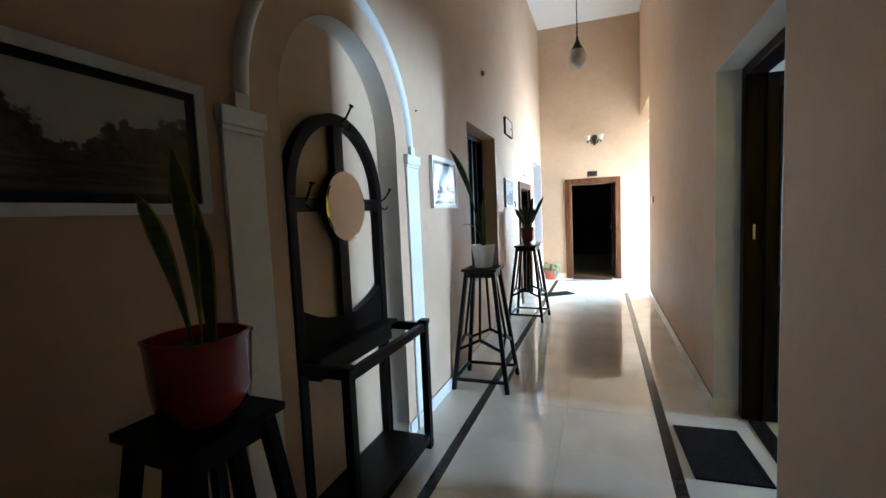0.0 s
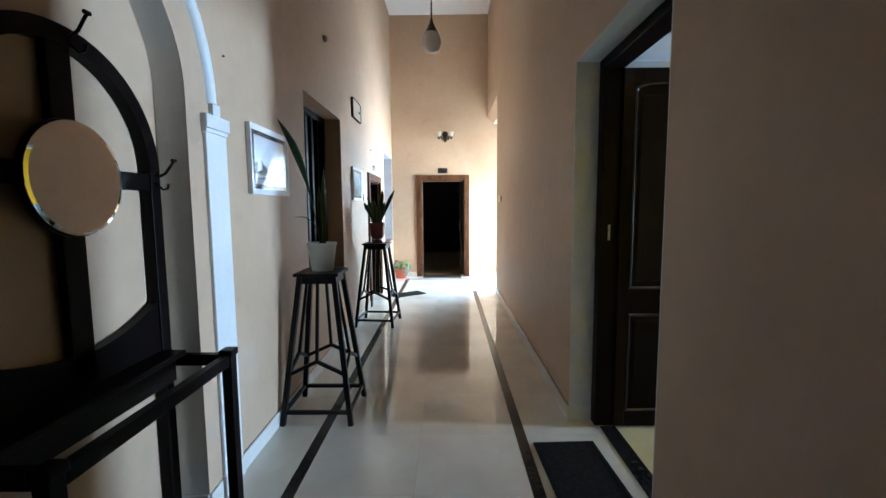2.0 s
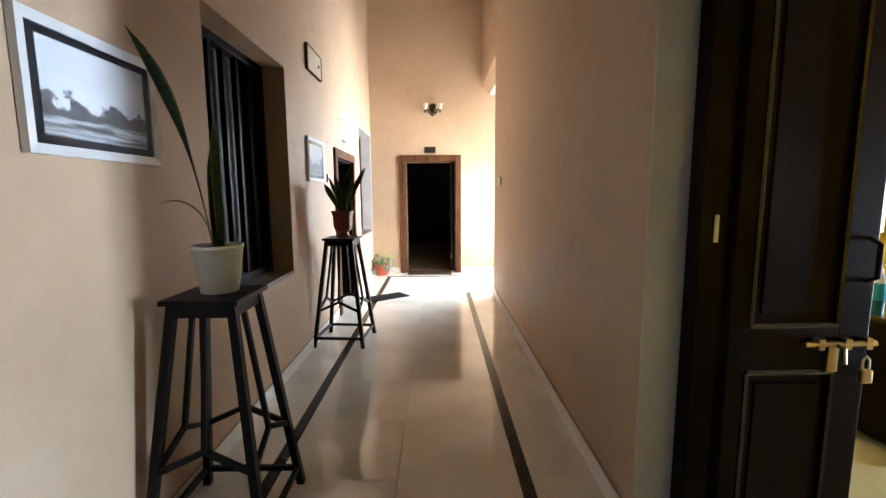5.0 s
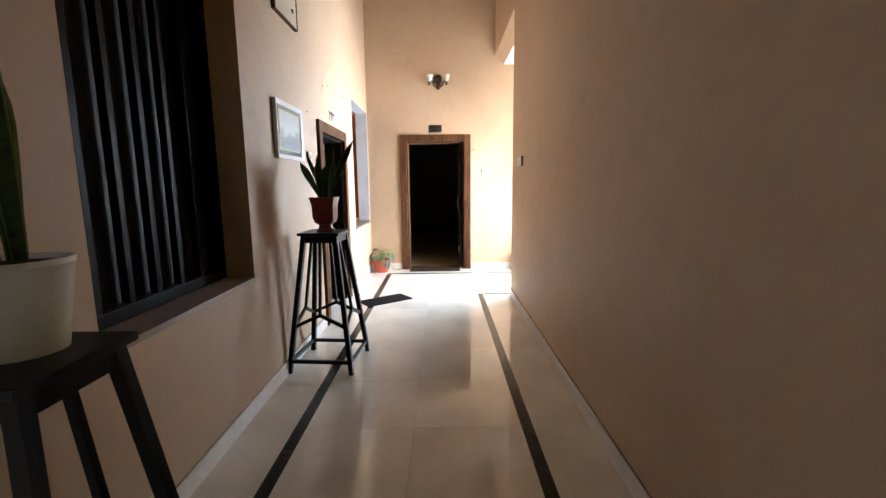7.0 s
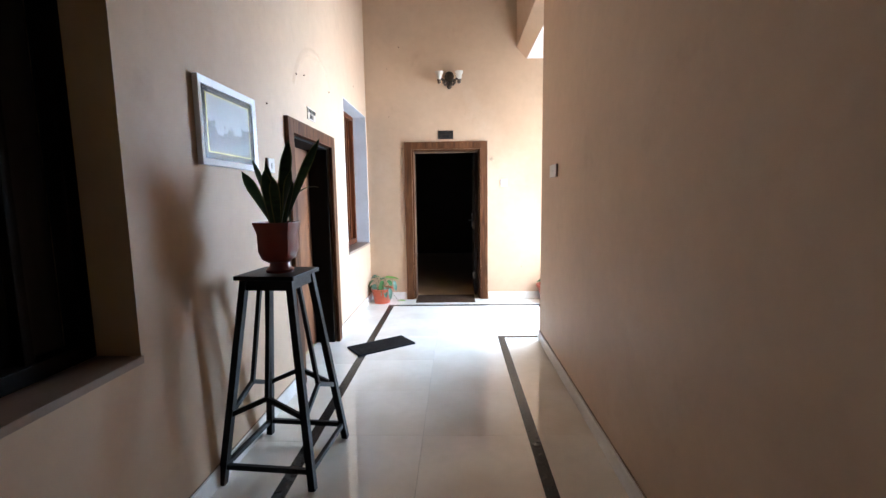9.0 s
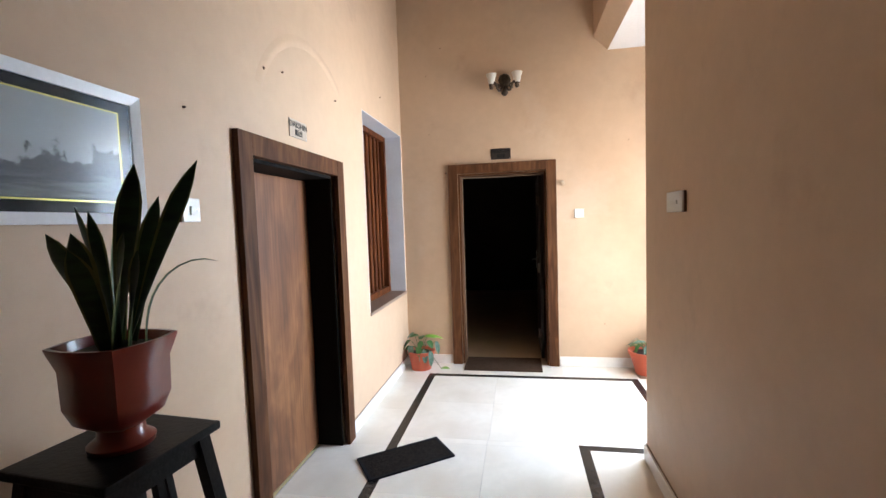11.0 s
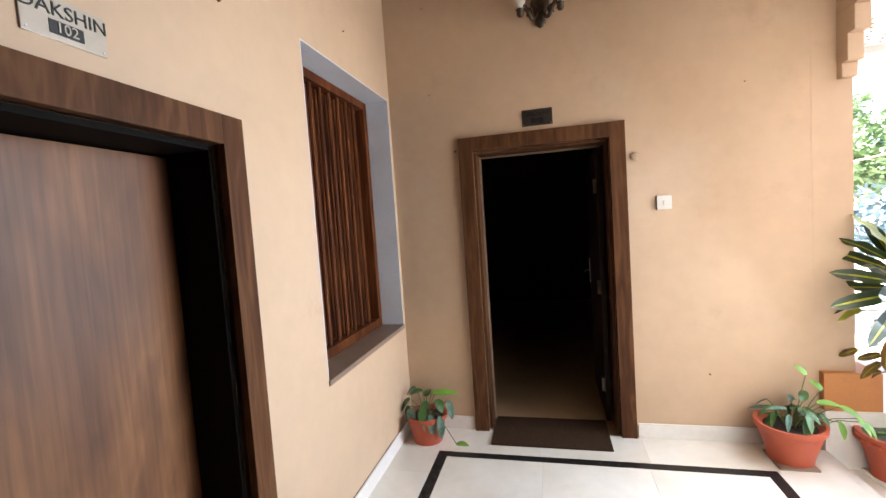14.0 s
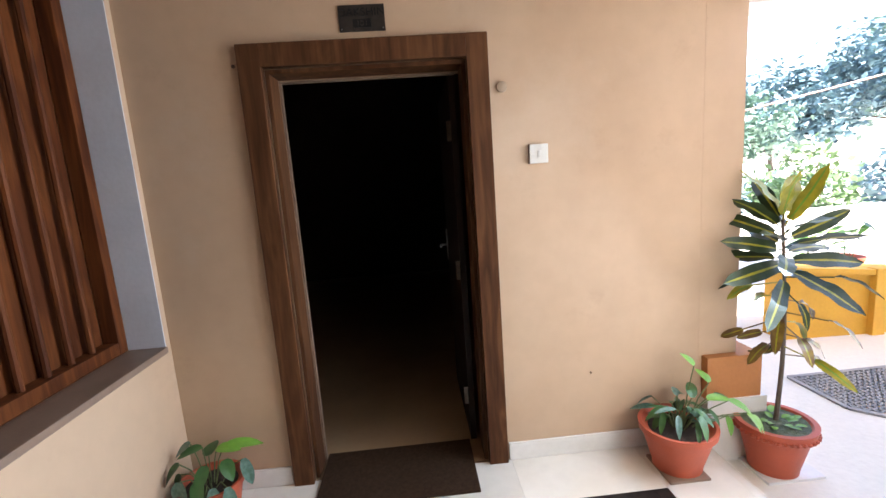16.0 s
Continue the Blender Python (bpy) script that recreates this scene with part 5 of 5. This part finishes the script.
for k in range(30):
    a0, a1 = [radians(22 + 112 * (k + i) / 30) for i in (0, 1)]
    ring = [[(WX + d, 7.87 - r * math.cos(a), 2.03 + r * math.sin(a)) for r, d in ((0.575, 0.0), (0.595, 0.006), (0.615, 0.006), (0.64, 0.0))] for a in (a0, a1)]
    for j in range(3):
        bm.faces.new([bm.verts.new(v) for v in (ring[0][j], ring[0][j + 1], ring[1][j + 1], ring[1][j])])
bmesh.ops.remove_doubles(bm, verts=bm.verts[:], dist=0.0004)
tagged(smooth(mesh("trim_old_arch", bm, PAINT), 80), "faint plastered-over arch ridge above the side door", "plaster ridge", kind="structure")


# ---- mats ----
def door_mat(m, w, l, material, label, binding=MATBLACK):
    ob = empty("door_mat", (0, 0, 0), label, "mat", "door mats")
    ob.matrix_world = m
    bm = bmesh.new()
    n = 14
    vs = [[bm.verts.new((-w / 2 + w * i / n, -l / 2 + l * j / n, 0.011 + 0.0015 * noise.noise((i * 0.7, j * 0.9, w * 9)))) for j in range(n + 1)] for i in range(n + 1)]
    lo = [[bm.verts.new((-w / 2 + w * i / n, -l / 2 + l * j / n, 0.0005)) for j in (0, n)] for i in range(n + 1)]
    lo2 = [[bm.verts.new((-w / 2 + w * i / n, -l / 2 + l * j / n, 0.0005)) for j in range(n + 1)] for i in (0, n)]
    for i in range(n):
        for j in range(n):
            bm.faces.new((vs[i][j], vs[i + 1][j], vs[i + 1][j + 1], vs[i][j + 1]))
        for e, j in ((0, 0), (1, n)):
            bm.faces.new((vs[i][j], vs[i + 1][j], lo[i + 1][e], lo[i][e]))
        for e, k in ((0, 0), (1, n)):
            bm.faces.new((vs[k][i], vs[k][i + 1], lo2[e][i + 1], lo2[e][i]))
    part("mat_surface", bm, material, ob)
    bm = bmesh.new()
    for d in ((-w / 2 - 0.012, -w / 2 + 0.008, -l / 2 - 0.012, l / 2 + 0.012), (w / 2 - 0.008, w / 2 + 0.012, -l / 2 - 0.012, l / 2 + 0.012), (-w / 2 + 0.008, w / 2 - 0.008, -l / 2 - 0.012, -l / 2 + 0.008), (-w / 2 + 0.008, w / 2 - 0.008, l / 2 - 0.008, l / 2 + 0.012)):
        box(bm, *d, 0.0005, 0.013)
    part("binding", bm, binding, ob)


door_mat(pose(0.863, 3.013, 0, 0, 0, 2.7), 0.355, 0.59, COIR, "dark grey doormat in front of the office doorway")
door_mat(pose(-0.572, 8.01, 0, 0, 0, 36), 0.56, 0.26, COIR, "small black doormat lying askew by the side door")
door_mat(pose(0.003, 9.94, 0, 0, 0, 0), 0.78, 0.4, BROWNMAT, "brown coir doormat at the end doorway", BROWNMAT)

# ---- office things ----
win = empty("window_office", (5.725, 8.1, 0.88), "wooden window with small panes and amber diamonds in a white reveal", "window", kind="structure")
WW, WH = 1.05, 1.61
for d in ((-WW / 2, -WW / 2 + 0.006, -0.3, 0.06, 0, WH), (WW / 2 - 0.006, WW / 2, -0.3, 0.06, 0, WH), (-WW / 2, WW / 2, -0.3, 0.06, WH - 0.006, WH), (-WW / 2, WW / 2, -0.31, 0.06, 0, 0.02)):
    bx("reveal", d, WHITE, win)
for s in (-1, 1):
    e0, e1 = sorted((s * 0.34, s * (WW / 2 - 0.006)))
    bx("window_frame", (e0, e1, -0.03, 0.04, 0.02, WH - 0.006), SHUTTER, win, bevel=0.006)
for z0, z1 in ((0.02, 0.12), (1.49, WH - 0.006)):
    bx("window_frame", (-0.34, 0.34, -0.03, 0.04, z0, z1), SHUTTER, win, bevel=0.006)
bx("window_mullion", (-0.02, 0.02, -0.035, 0.04, 0.12, 1.49), SHUTTER, win, bevel=0.004)
FROST = glass_mat("frosted_pane", (0.97, 0.97, 0.95), 0.35)
AMBER = glass_mat("amber_pane", (0.95, 0.6, 0.05), 0.3)
for s in (-1, 1):
    x0, x1 = sorted((s * 0.02, s * 0.34))
    cx, cz = s * 0.165, 0.813
    zs = (0.12, 0.474, cz, 1.15, 1.49)
    for k in range(4):
        for a, b in ((x0, cx), (cx, x1)):
            pane = bx("pane", (a, b, 0.0, 0.005, zs[k], zs[k + 1]), FROST, win, "obscured glass pane")
            pane.visible_shadow = False
    bx("glazing_bar", (cx - 0.008, cx + 0.008, -0.012, 0.012, 0.12, cz - 0.15), SHUTTER, win)
    bx("glazing_bar", (cx - 0.008, cx + 0.008, -0.012, 0.012, cz + 0.15, 1.49), SHUTTER, win)
    for z in (0.474, 1.15):
        bx("glazing_bar", (x0, x1, -0.011, 0.011, z - 0.008, z + 0.008), SHUTTER, win)
    for a, b in ((x0, cx - 0.08), (cx + 0.08, x1)):
        bx("glazing_bar", (a, b, -0.011, 0.011, cz - 0.008, cz + 0.008), SHUTTER, win)
    ring = [(cx - 0.08, cz), (cx, cz - 0.15), (cx + 0.08, cz), (cx, cz + 0.15)]
    bm = bmesh.new()
    for i in range(4):
        p, q = ring[i], ring[(i + 1) % 4]
        tube(bm, [(p[0], -0.008, p[1]), (q[0], -0.008, q[1])], 0.008, 6)
    part("diamond_lead", bm, SHUTTER, win)
    bm = bmesh.new()
    vs = [bm.verts.new((x, -0.01, z)) for x, z in ring]
    vb = [bm.verts.new(v.co + Vector((0, 0.004, 0))) for v in vs]
    bm.faces.new(vs)
    bm.faces.new(vb[::-1])
    for i in range(4):
        bm.faces.new((vs[i], vs[(i + 1) % 4], vb[(i + 1) % 4], vb[i]))
    part("amber_diamond", bm, AMBER, win, "amber glass diamond")

desk = empty("desk", (3.35, 4.75, 0), "dark polished wooden office desk with a glossy top", "desk")
bx("desktop", (-0.8, 0.8, -0.72, 0.72, 0.735, 0.77), DESKTOP, desk, "glossy dark desktop", 0.006)
for d in ((-0.74, -0.3, -0.68, 0.68, 0.06, 0.735), (0.3, 0.74, -0.68, 0.68, 0.06, 0.735)):
    bx("pedestal", d, DOORWOOD, desk, bevel=0.006)
bx("modesty_panel", (-0.3, 0.3, -0.66, -0.62, 0.1, 0.735), DOORWOOD, desk)
for sx in (-0.72, -0.32, 0.32, 0.72):
    for sy in (-0.66, 0.66):
        bx("foot", (sx - 0.03, sx + 0.03, sy - 0.03, sy + 0.03, 0, 0.06), DOORWOOD, desk)
bm = bmesh.new()
lathe(bm, [(0.004, 0), (0.012, 0.006), (0.014, 0.02), (0.006, 0.026)], 12)
bm.transform(pose(-0.742, 0.1, 0.45, 0, -90, 0))
smooth(part("knob", bm, STEEL, desk))
bottle = empty("sanitiser_bottle", (2.92, 4.6, 0.77), "clear pump bottle half full of blue liquid on the desk", "bottle")
bm = bmesh.new()
lathe(bm, [(0.034, 0), (0.036, 0.01), (0.036, 0.11)], 20)
smooth(part("liquid", bm, mat("blue_liquid", (0.02, 0.3, 0.42), 0.15, amount=0.1, bump=0), bottle, "blue liquid"))
bm = bmesh.new()
lathe(bm, [(0.036, 0.1105), (0.036, 0.14), (0.02, 0.165), (0.014, 0.17), (0.014, 0.18)], 20)
smooth(part("shoulder", bm, mat("clear_plastic", (0.6, 0.66, 0.68), 0.2, amount=0.1, bump=0), bottle))
bm = bmesh.new()
lathe(bm, [(0.015, 0.18), (0.015, 0.2), (0.006, 0.205), (0.006, 0.225), (0.012, 0.228), (0.012, 0.236)], 14)
tube(bm, [(0, 0, 0.232), (0, -0.035, 0.23)], 0.005, 6)
smooth(part("pump", bm, PLASTICW, bottle))
PAPER = mat("paper", (0.6, 0.56, 0.48), 0.8, amount=0.3)
for k, (x, y, a, w, l, h) in enumerate(((3.12, 4.42, 12, 0.22, 0.3, 0.012), (3.13, 4.43, -8, 0.21, 0.3, 0.008), (3.3, 4.9, 25, 0.24, 0.32, 0.02))):
    z = 0.77 + (0.0125 if k == 1 else 0)
    o = bx("paper_stack", (-w / 2, w / 2, -l / 2, l / 2, 0, h), PAPER, bevel=0.001)
    o.matrix_world = pose(x, y, z, 0, 0, a)
    tagged(o, "loose stack of papers lying on the desk", "papers", "papers on the desk")
CHAIRTAN = mat("tan_upholstery", (0.4, 0.3, 0.18), 0.7, (0.3, 0.22, 0.13), 10, 0.5, 90, 0.2)
for x, y, a, mt, lb in ((3.55, 6.15, 175, CHAIRTAN, "tan upholstered office chair behind the desk"), (4.55, 5.6, 150, mat("brown_upholstery", (0.09, 0.05, 0.035), 0.7), "brown upholstered chair beside the desk")):
    ch = empty("office_chair", (0, 0, 0), lb, "chair", "office chairs")
    ch.matrix_world = pose(x, y, 0, 0, 0, a)
    bx("seat", (-0.24, 0.24, -0.24, 0.22, 0.42, 0.5), mt, ch, bevel=0.025)
    bm = bmesh.new()
    box(bm, -0.23, 0.23, -0.29, -0.22, 0.55, 0.98, 0.03)
    part("backrest", bm, mt, ch)
    for sx in (-0.2, 0.2):
        bx("back_post", (sx - 0.02, sx + 0.02, -0.26, -0.225, 0.44, 0.6), DOORWOOD, ch)
        for sy in (-0.2, 0.18):
            bx("leg", (sx - 0.02, sx + 0.02, sy - 0.02, sy + 0.02, 0, 0.43), DOORWOOD, ch)
AGEDBRASS = mat("tarnished_lantern_brass", (0.13, 0.062, 0.022), 0.5, (0.05, 0.025, 0.012), 30, 0.7, 100, 0.1, metal=0.6)
lan = empty("hanging_lantern", (4.44, 6.1, OH), "pierced brass lantern hanging on a chain", "lamp")
z = 3.3 - OH
bm = bmesh.new()
lathe(bm, [(0.06, z - 0.11), (0.13, z - 0.1), (0.165, z - 0.05), (0.155, z - 0.02), (0.125, z + 0.03), (0.1, z + 0.1), (0.075, z + 0.13), (0.04, z + 0.16), (0.055, z + 0.19), (0.02, z + 0.22), (0.01, z + 0.29)], 12)
part("body", bm, AGEDBRASS, lan)
for k in range(8):
    a = k * math.tau / 8
    bm = bmesh.new()
    lathe(bm, [(0.004, -0.02), (0.018, 0), (0.004, 0.02)], 8, (0.12 * math.cos(a), 0.12 * math.sin(a), z - 0.12))
    part("drop", bm, AGEDBRASS, lan)
bm = bmesh.new()
tube(bm, [(0, 0, z + 0.28), (0, 0, 0)], 0.008, 6)
part("chain", bm, AGEDBRASS, lan)


# ---- outdoors ----
# car porch edge with a speckled soffit
tagged(bx("canopy_soffit", (2.2, 7.5, 10.9, 11.72, 2.9, 3.05), mat("speckled_soffit", (0.75, 0.73, 0.68), 0.7, (0.6, 0.58, 0.52), 6, 0.3, 50, 0.1)), "pale speckled canopy soffit", "canopy", kind="structure")
tagged(bx("canopy_beam", (2.2, 7.5, 11.72, 12.1, 2.84, 3.2), WHITE), "white painted canopy edge beam", "canopy", kind="structure")
rng = random.Random(6)
bm = bmesh.new()
SPECK = mat("dark_speckle", (0.16, 0.12, 0.09), 0.8)
for i in range(30):
    for j in range(7):
        cx, cy = 2.35 + i * 0.11 + (j % 2) * 0.055 + rng.uniform(-0.012, 0.012), 10.97 + j * 0.105 + rng.uniform(-0.012, 0.012)
        lathe(bm, [(0.011, 0), (0.011, 0.004)], 6, (cx, cy, 2.896))
tagged(mesh("canopy_speckle", bm, SPECK), "dark pierced dots in the soffit", "dots", kind="stuff")
tagged(bx("canopy_post", (7.15, 7.45, 11.6, 11.9, GZ, 2.9), WHITE, bevel=0.01), "white canopy post", "post", kind="structure")

OCHRE = mat("ochre_painted_wall", (0.7, 0.38, 0.04), 0.7, (0.58, 0.29, 0.03), 3, 0.6, 40, 0.15)
ow = empty("low_wall", (3.35, 11.3, GZ), "low ochre painted garden wall with sloping top", "wall")
bm = bmesh.new()
prof = [(0, 0), (3.6, 0), (3.6, 0.28), (0.0, 0.62)]
fa, fb = [[bm.verts.new((x, y - 0.05 * x, z)) for x, z in prof] for y in (0, 0.22)]
bm.faces.new(fa)
bm.faces.new(fb[::-1])
for i in range(4):
    bm.faces.new((fa[i], fa[(i + 1) % 4], fb[(i + 1) % 4], fb[i]))
part("body", bm, OCHRE, ow)
bm = bmesh.new()
bar(bm, (-0.03, 0.11, 0.64), (3.63, -0.07, 0.3), 0.3, 0.05)
part("coping", bm, OCHRE, ow)
part("pier", (lambda b: (box(b, 0.75, 0.87, -0.09, 0.0, 0, 0.6, 0.006), b)[1])(bmesh.new()), OCHRE, ow)
fp = empty("garden_wall", (9.0, 15.5, GZ), "pale low garden wall at the far side of the yard", "wall")
bx("body", (-5.0, 14, 0, 0.25, 0, 0.5), SKIRT, fp)
bx("coping", (-5.05, 14, -0.04, 0.29, 0.5, 0.56), SKIRT, fp, bevel=0.01)

gm = empty("grid_mat", (3.45, 10.36, GZ), "pale openwork rubber grid mat lying on the paving", "mat")
GRID = mat("grey_rubber_grid", (0.3, 0.29, 0.28), 0.7)
w, l, c = 0.62, 0.3, 0.16
edge = [(-w + c, -l), (w - c, -l), (w, -l + c), (w, l), (-w, l), (-w, -l + c)]
bm = bmesh.new()
for i in range(6):
    p, q = edge[i], edge[(i + 1) % 6]
    bar(bm, (*p, 0.008), (*q, 0.008), 0.03, 0.014)
part("border", bm, GRID, gm)
bm = bmesh.new()
for k in range(1, 31):
    x = -w + 2 * w * k / 31
    lo = -l + max(0, c - (w - abs(x)))
    bar(bm, (x, lo, 0.007), (x, l, 0.007), 0.012, 0.01)
for k in range(1, 15):
    y = -l + 2 * l * k / 15
    hw = w - max(0, c - (y + l))
    bar(bm, (-hw, y, 0.007), (hw, y, 0.007), 0.012, 0.01)
grid = part("grid", bm, GRID, gm)
grid["kind"] = "stuff"

# overhead cable
bm = bmesh.new()
a, b = Vector((3.4, 13.5, 1.9)), Vector((12.0, 13.5, 3.6))
tube(bm, [a.lerp(b, i / 14) - Vector((0, 0, 0.06 * math.sin(math.pi * i / 14))) for i in range(15)], 0.012, 6)
tagged(smooth(mesh("overhead_cable", bm, mat("orange_cable", (0.5, 0.3, 0.22), 0.6))), "thin pale orange cable slung across the yard", "cable")
for x, z in ((3.4, 2.0), (12.0, 3.7)):
    bm = bmesh.new()
    tube(bm, [(x, 13.5, GZ), (x, 13.5, z)], 0.05, 10, 0.04)
    tagged(smooth(mesh("cable_pole", bm, STEEL)), "thin grey metal pole carrying a cable", "pole", "cable poles")

# leaf colours paled and blued to carry the distance haze and glare
HAZED_FOL = [mat("hazed_tree_leaf_%s" % n, c, 0.5, tuple(v * 0.55 for v in c), 3, 0.9, 30, 0.1) for n, c in (("dark", (0.17, 0.28, 0.31)), ("mid", (0.19, 0.31, 0.24)), ("light", (0.2, 0.32, 0.14)))]


def tree(x, y, hgt, spread, trunk_h, seed, material, clumps=60, per=26, leaf=0.3):
    rg = random.Random(seed)
    ob = empty("tree", (x, y, GZ), "leafy green garden tree beyond the yard", "tree", "garden trees")
    bm = bmesh.new()
    tube(bm, [(0, 0, 0), (0.1, 0.05, trunk_h * 0.5), (0.0, 0.1, trunk_h), (0.1, 0.1, hgt * 0.8)], 0.06 + hgt * 0.018, 8, 0.04)
    ends = []
    for k in range(9):
        a, el = k * 2.4, rg.uniform(0.25, 1.0)
        s = Vector((0, 0.08, trunk_h * rg.uniform(0.75, 1.3)))
        e = s + Vector((math.cos(a) * math.cos(el), math.sin(a) * math.cos(el), math.sin(el))) * spread * rg.uniform(0.6, 0.95)
        tube(bm, [s, s.lerp(e, 0.5) + Vector((0, 0, 0.15)), e], 0.05 + hgt * 0.005, 6, 0.015)
        ends.append(e)
    smooth(part("trunk", bm, BARK, ob))
    vs, fs = [], []
    for c in range(clumps):
        if c < len(ends) * 3:
            o = ends[c % len(ends)] + Vector((rg.gauss(0, 0.25), rg.gauss(0, 0.25), rg.gauss(0, 0.2))) * spread * 0.5
        else:
            a, r = rg.uniform(0, math.tau), spread * math.sqrt(rg.random())
            o = Vector((r * math.cos(a), r * math.sin(a), trunk_h + (hgt - trunk_h) * (0.1 + 0.9 * rg.random() * (1 - 0.6 * (r / spread) ** 2))))
        R = spread * rg.uniform(0.12, 0.26)
        for _ in range(per):
            p = o + Vector((rg.gauss(0, 0.5), rg.gauss(0, 0.5), rg.gauss(0, 0.38))) * R
            d = Vector((rg.uniform(-1, 1), rg.uniform(-1, 1), rg.uniform(-0.7, 0.5))).normalized()
            s = d.cross(Vector((rg.uniform(-1, 1), rg.uniform(-1, 1), 1))).normalized()
            L = leaf * rg.uniform(0.6, 1.2)
            i = len(vs)
            vs += [p, p + d * L * 0.5 + s * L * 0.28 + Vector((0, 0, 0.04 * L)), p + d * L, p + d * L * 0.5 - s * L * 0.28 + Vector((0, 0, 0.04 * L))]
            fs.append((i, i + 1, i + 2, i + 3))
    me = bpy.data.meshes.new("crown")
    me.from_pydata([tuple(v) for v in vs], [], fs)
    me.materials.append(material)
    cr = new("crown", me)
    cr.parent = ob
    cr["kind"] = "stuff"
    return ob


tree(22.5, 26, 7.8, 3.4, 3.2, 1, HAZED_FOL[0], 130, 60, 0.36)
tree(17.5, 28, 5.6, 3.2, 1.9, 2, HAZED_FOL[0], 120, 60, 0.36)
tree(13.0, 25.5, 4.6, 2.6, 1.6, 3, HAZED_FOL[1], 110, 56, 0.3)
tree(28, 30, 9.4, 4.4, 3.2, 4, HAZED_FOL[1], 110, 40, 0.45)
tree(9.6, 24, 4.8, 2.4, 1.6, 5, HAZED_FOL[2], 100, 56, 0.26)
tree(34, 26, 9, 4.4, 3.0, 11, HAZED_FOL[0], 90, 40, 0.45)


def shrub(x, y, r, h, seed, material):
    rg = random.Random(seed)
    ob = empty("shrub", (x, y, GZ), "dense leafy garden shrub beyond the low wall", "shrub", "garden shrubs")
    bm = bmesh.new()
    for k in range(6):
        a = k * 1.05
        tube(bm, [(0, 0, 0), (r * 0.3 * math.cos(a), r * 0.3 * math.sin(a), h * 0.5), (r * 0.6 * math.cos(a), r * 0.6 * math.sin(a), h * 0.85)], 0.02, 5, 0.006)
    part("stems", bm, BARK, ob)
    vs, fs = [], []
    for _ in range(900):
        a, q = rg.uniform(0, math.tau), rg.random() ** 0.5
        z = h * (0.12 + 0.88 * rg.random() * (1 - 0.5 * q * q))
        p = Vector((r * q * math.cos(a), r * q * math.sin(a), z + 0.12 * math.sin(a * 5)))
        d = Vector((rg.uniform(-1, 1), rg.uniform(-1, 1), rg.uniform(-0.4, 0.8))).normalized()
        s = d.cross(Vector((rg.uniform(-1, 1), rg.uniform(-1, 1), 0.6))).normalized()
        L = rg.uniform(0.12, 0.26)
        i = len(vs)
        vs += [p, p + d * L * 0.5 + s * L * 0.25, p + d * L, p + d * L * 0.5 - s * L * 0.25]
        fs.append((i, i + 1, i + 2, i + 3))
    me = bpy.data.meshes.new("leaves")
    me.from_pydata([tuple(v) for v in vs], [], fs)
    me.materials.append(material)
    cr = new("leaves", me)
    cr.parent = ob
    cr["kind"] = "stuff"


rng = random.Random(31)
for k in range(16):
    shrub(6.5 + k * 1.25 + rng.uniform(-0.4, 0.4), 17.2 + rng.uniform(-0.8, 2.4), rng.uniform(0.7, 1.3), rng.uniform(1.0, 2.2), 40 + k, rng.choice(HAZED_FOL))
for k, (x, y) in enumerate(((4.6, 12.4), (5.6, 12.9), (6.5, 12.2))):
    bushy_pot((x, y, GZ), 0.14, 0.2, 0.3, "leafy plant in a terracotta pot in the yard", [(rng.uniform(-0.2, 0.2), rng.uniform(-0.2, 0.2), rng.uniform(0.4, 0.75), rng.uniform(0, 360), rng.uniform(-20, 50), 0.2, 0.08, rng.choice((G, Y))) for _ in range(16)], k)


# ---- marble floor pieces ----
def tile_band(parent, x0, x1, y0, y1, nx, ly, material=MARBLE):
    w = (x1 - x0) / nx
    k = max(1, round((y1 - y0) / ly))
    l = (y1 - y0) / k
    bm = bmesh.new()
    g = 0.0006
    box(bm, g - w / 2, w / 2 - g, g - l / 2, l / 2 - g, -0.012, 0.0)
    bmesh.ops.recalc_face_normals(bm, faces=bm.faces[:])
    me = bpy.data.meshes.new("marble_slab")
    bm.to_mesh(me)
    bm.free()
    me.materials.append(material)
    for i in range(nx):
        for j in range(k):
            ob = new("marble_slab", me)
            ob.location = (x0 + w * (i + 0.5), y0 + l * (j + 0.5), 0)
            ob.parent = parent


floor = empty("floor", (0, 0, 0), "polished cream marble floor with black inlaid border lines", "floor", kind="structure")
IL0, IL1, IR0, IR1, IN0, IN1 = -0.742, -0.674, 0.565, 0.632, 9.553, 9.618
tile_band(floor, WX - 0.18, IL0, SY, NY, 1, 0.61)
tile_band(floor, IL1, IR0, SY, 8.24, 2, 0.61)
tile_band(floor, IR1, 1.245, SY, 8.24, 1, 0.61)
tile_band(floor, IL1, 1.213, 8.305, IN0, 3, 0.61)
tile_band(floor, IL0, 1.278, IN1, NY, 3, 0.35)
tile_band(floor, 1.278, 1.62, 8.24, NY, 1, 0.61)
tile_band(floor, IL1, IR0, 8.24, 8.305, 2, 0.065)
for d in ((IL0, IL1, SY, IN1), (IR0, IR1, SY, 8.305), (IR1, 1.278, 8.24, 8.305), (1.213, 1.278, 8.305, IN1), (IL1, 1.213, IN0, IN1)):
    bx("inlay_strip", (d[0] + 0.0006, d[1] - 0.0006, d[2] + 0.0006, d[3] - 0.0006, -0.012, 0.0), BLACKSTONE, floor, "black granite inlay line")
bx("threshold_strip", (1.15, 1.255, 2.3, 3.53, -0.01, 0.004), BLACKSTONE, floor, "black granite threshold")
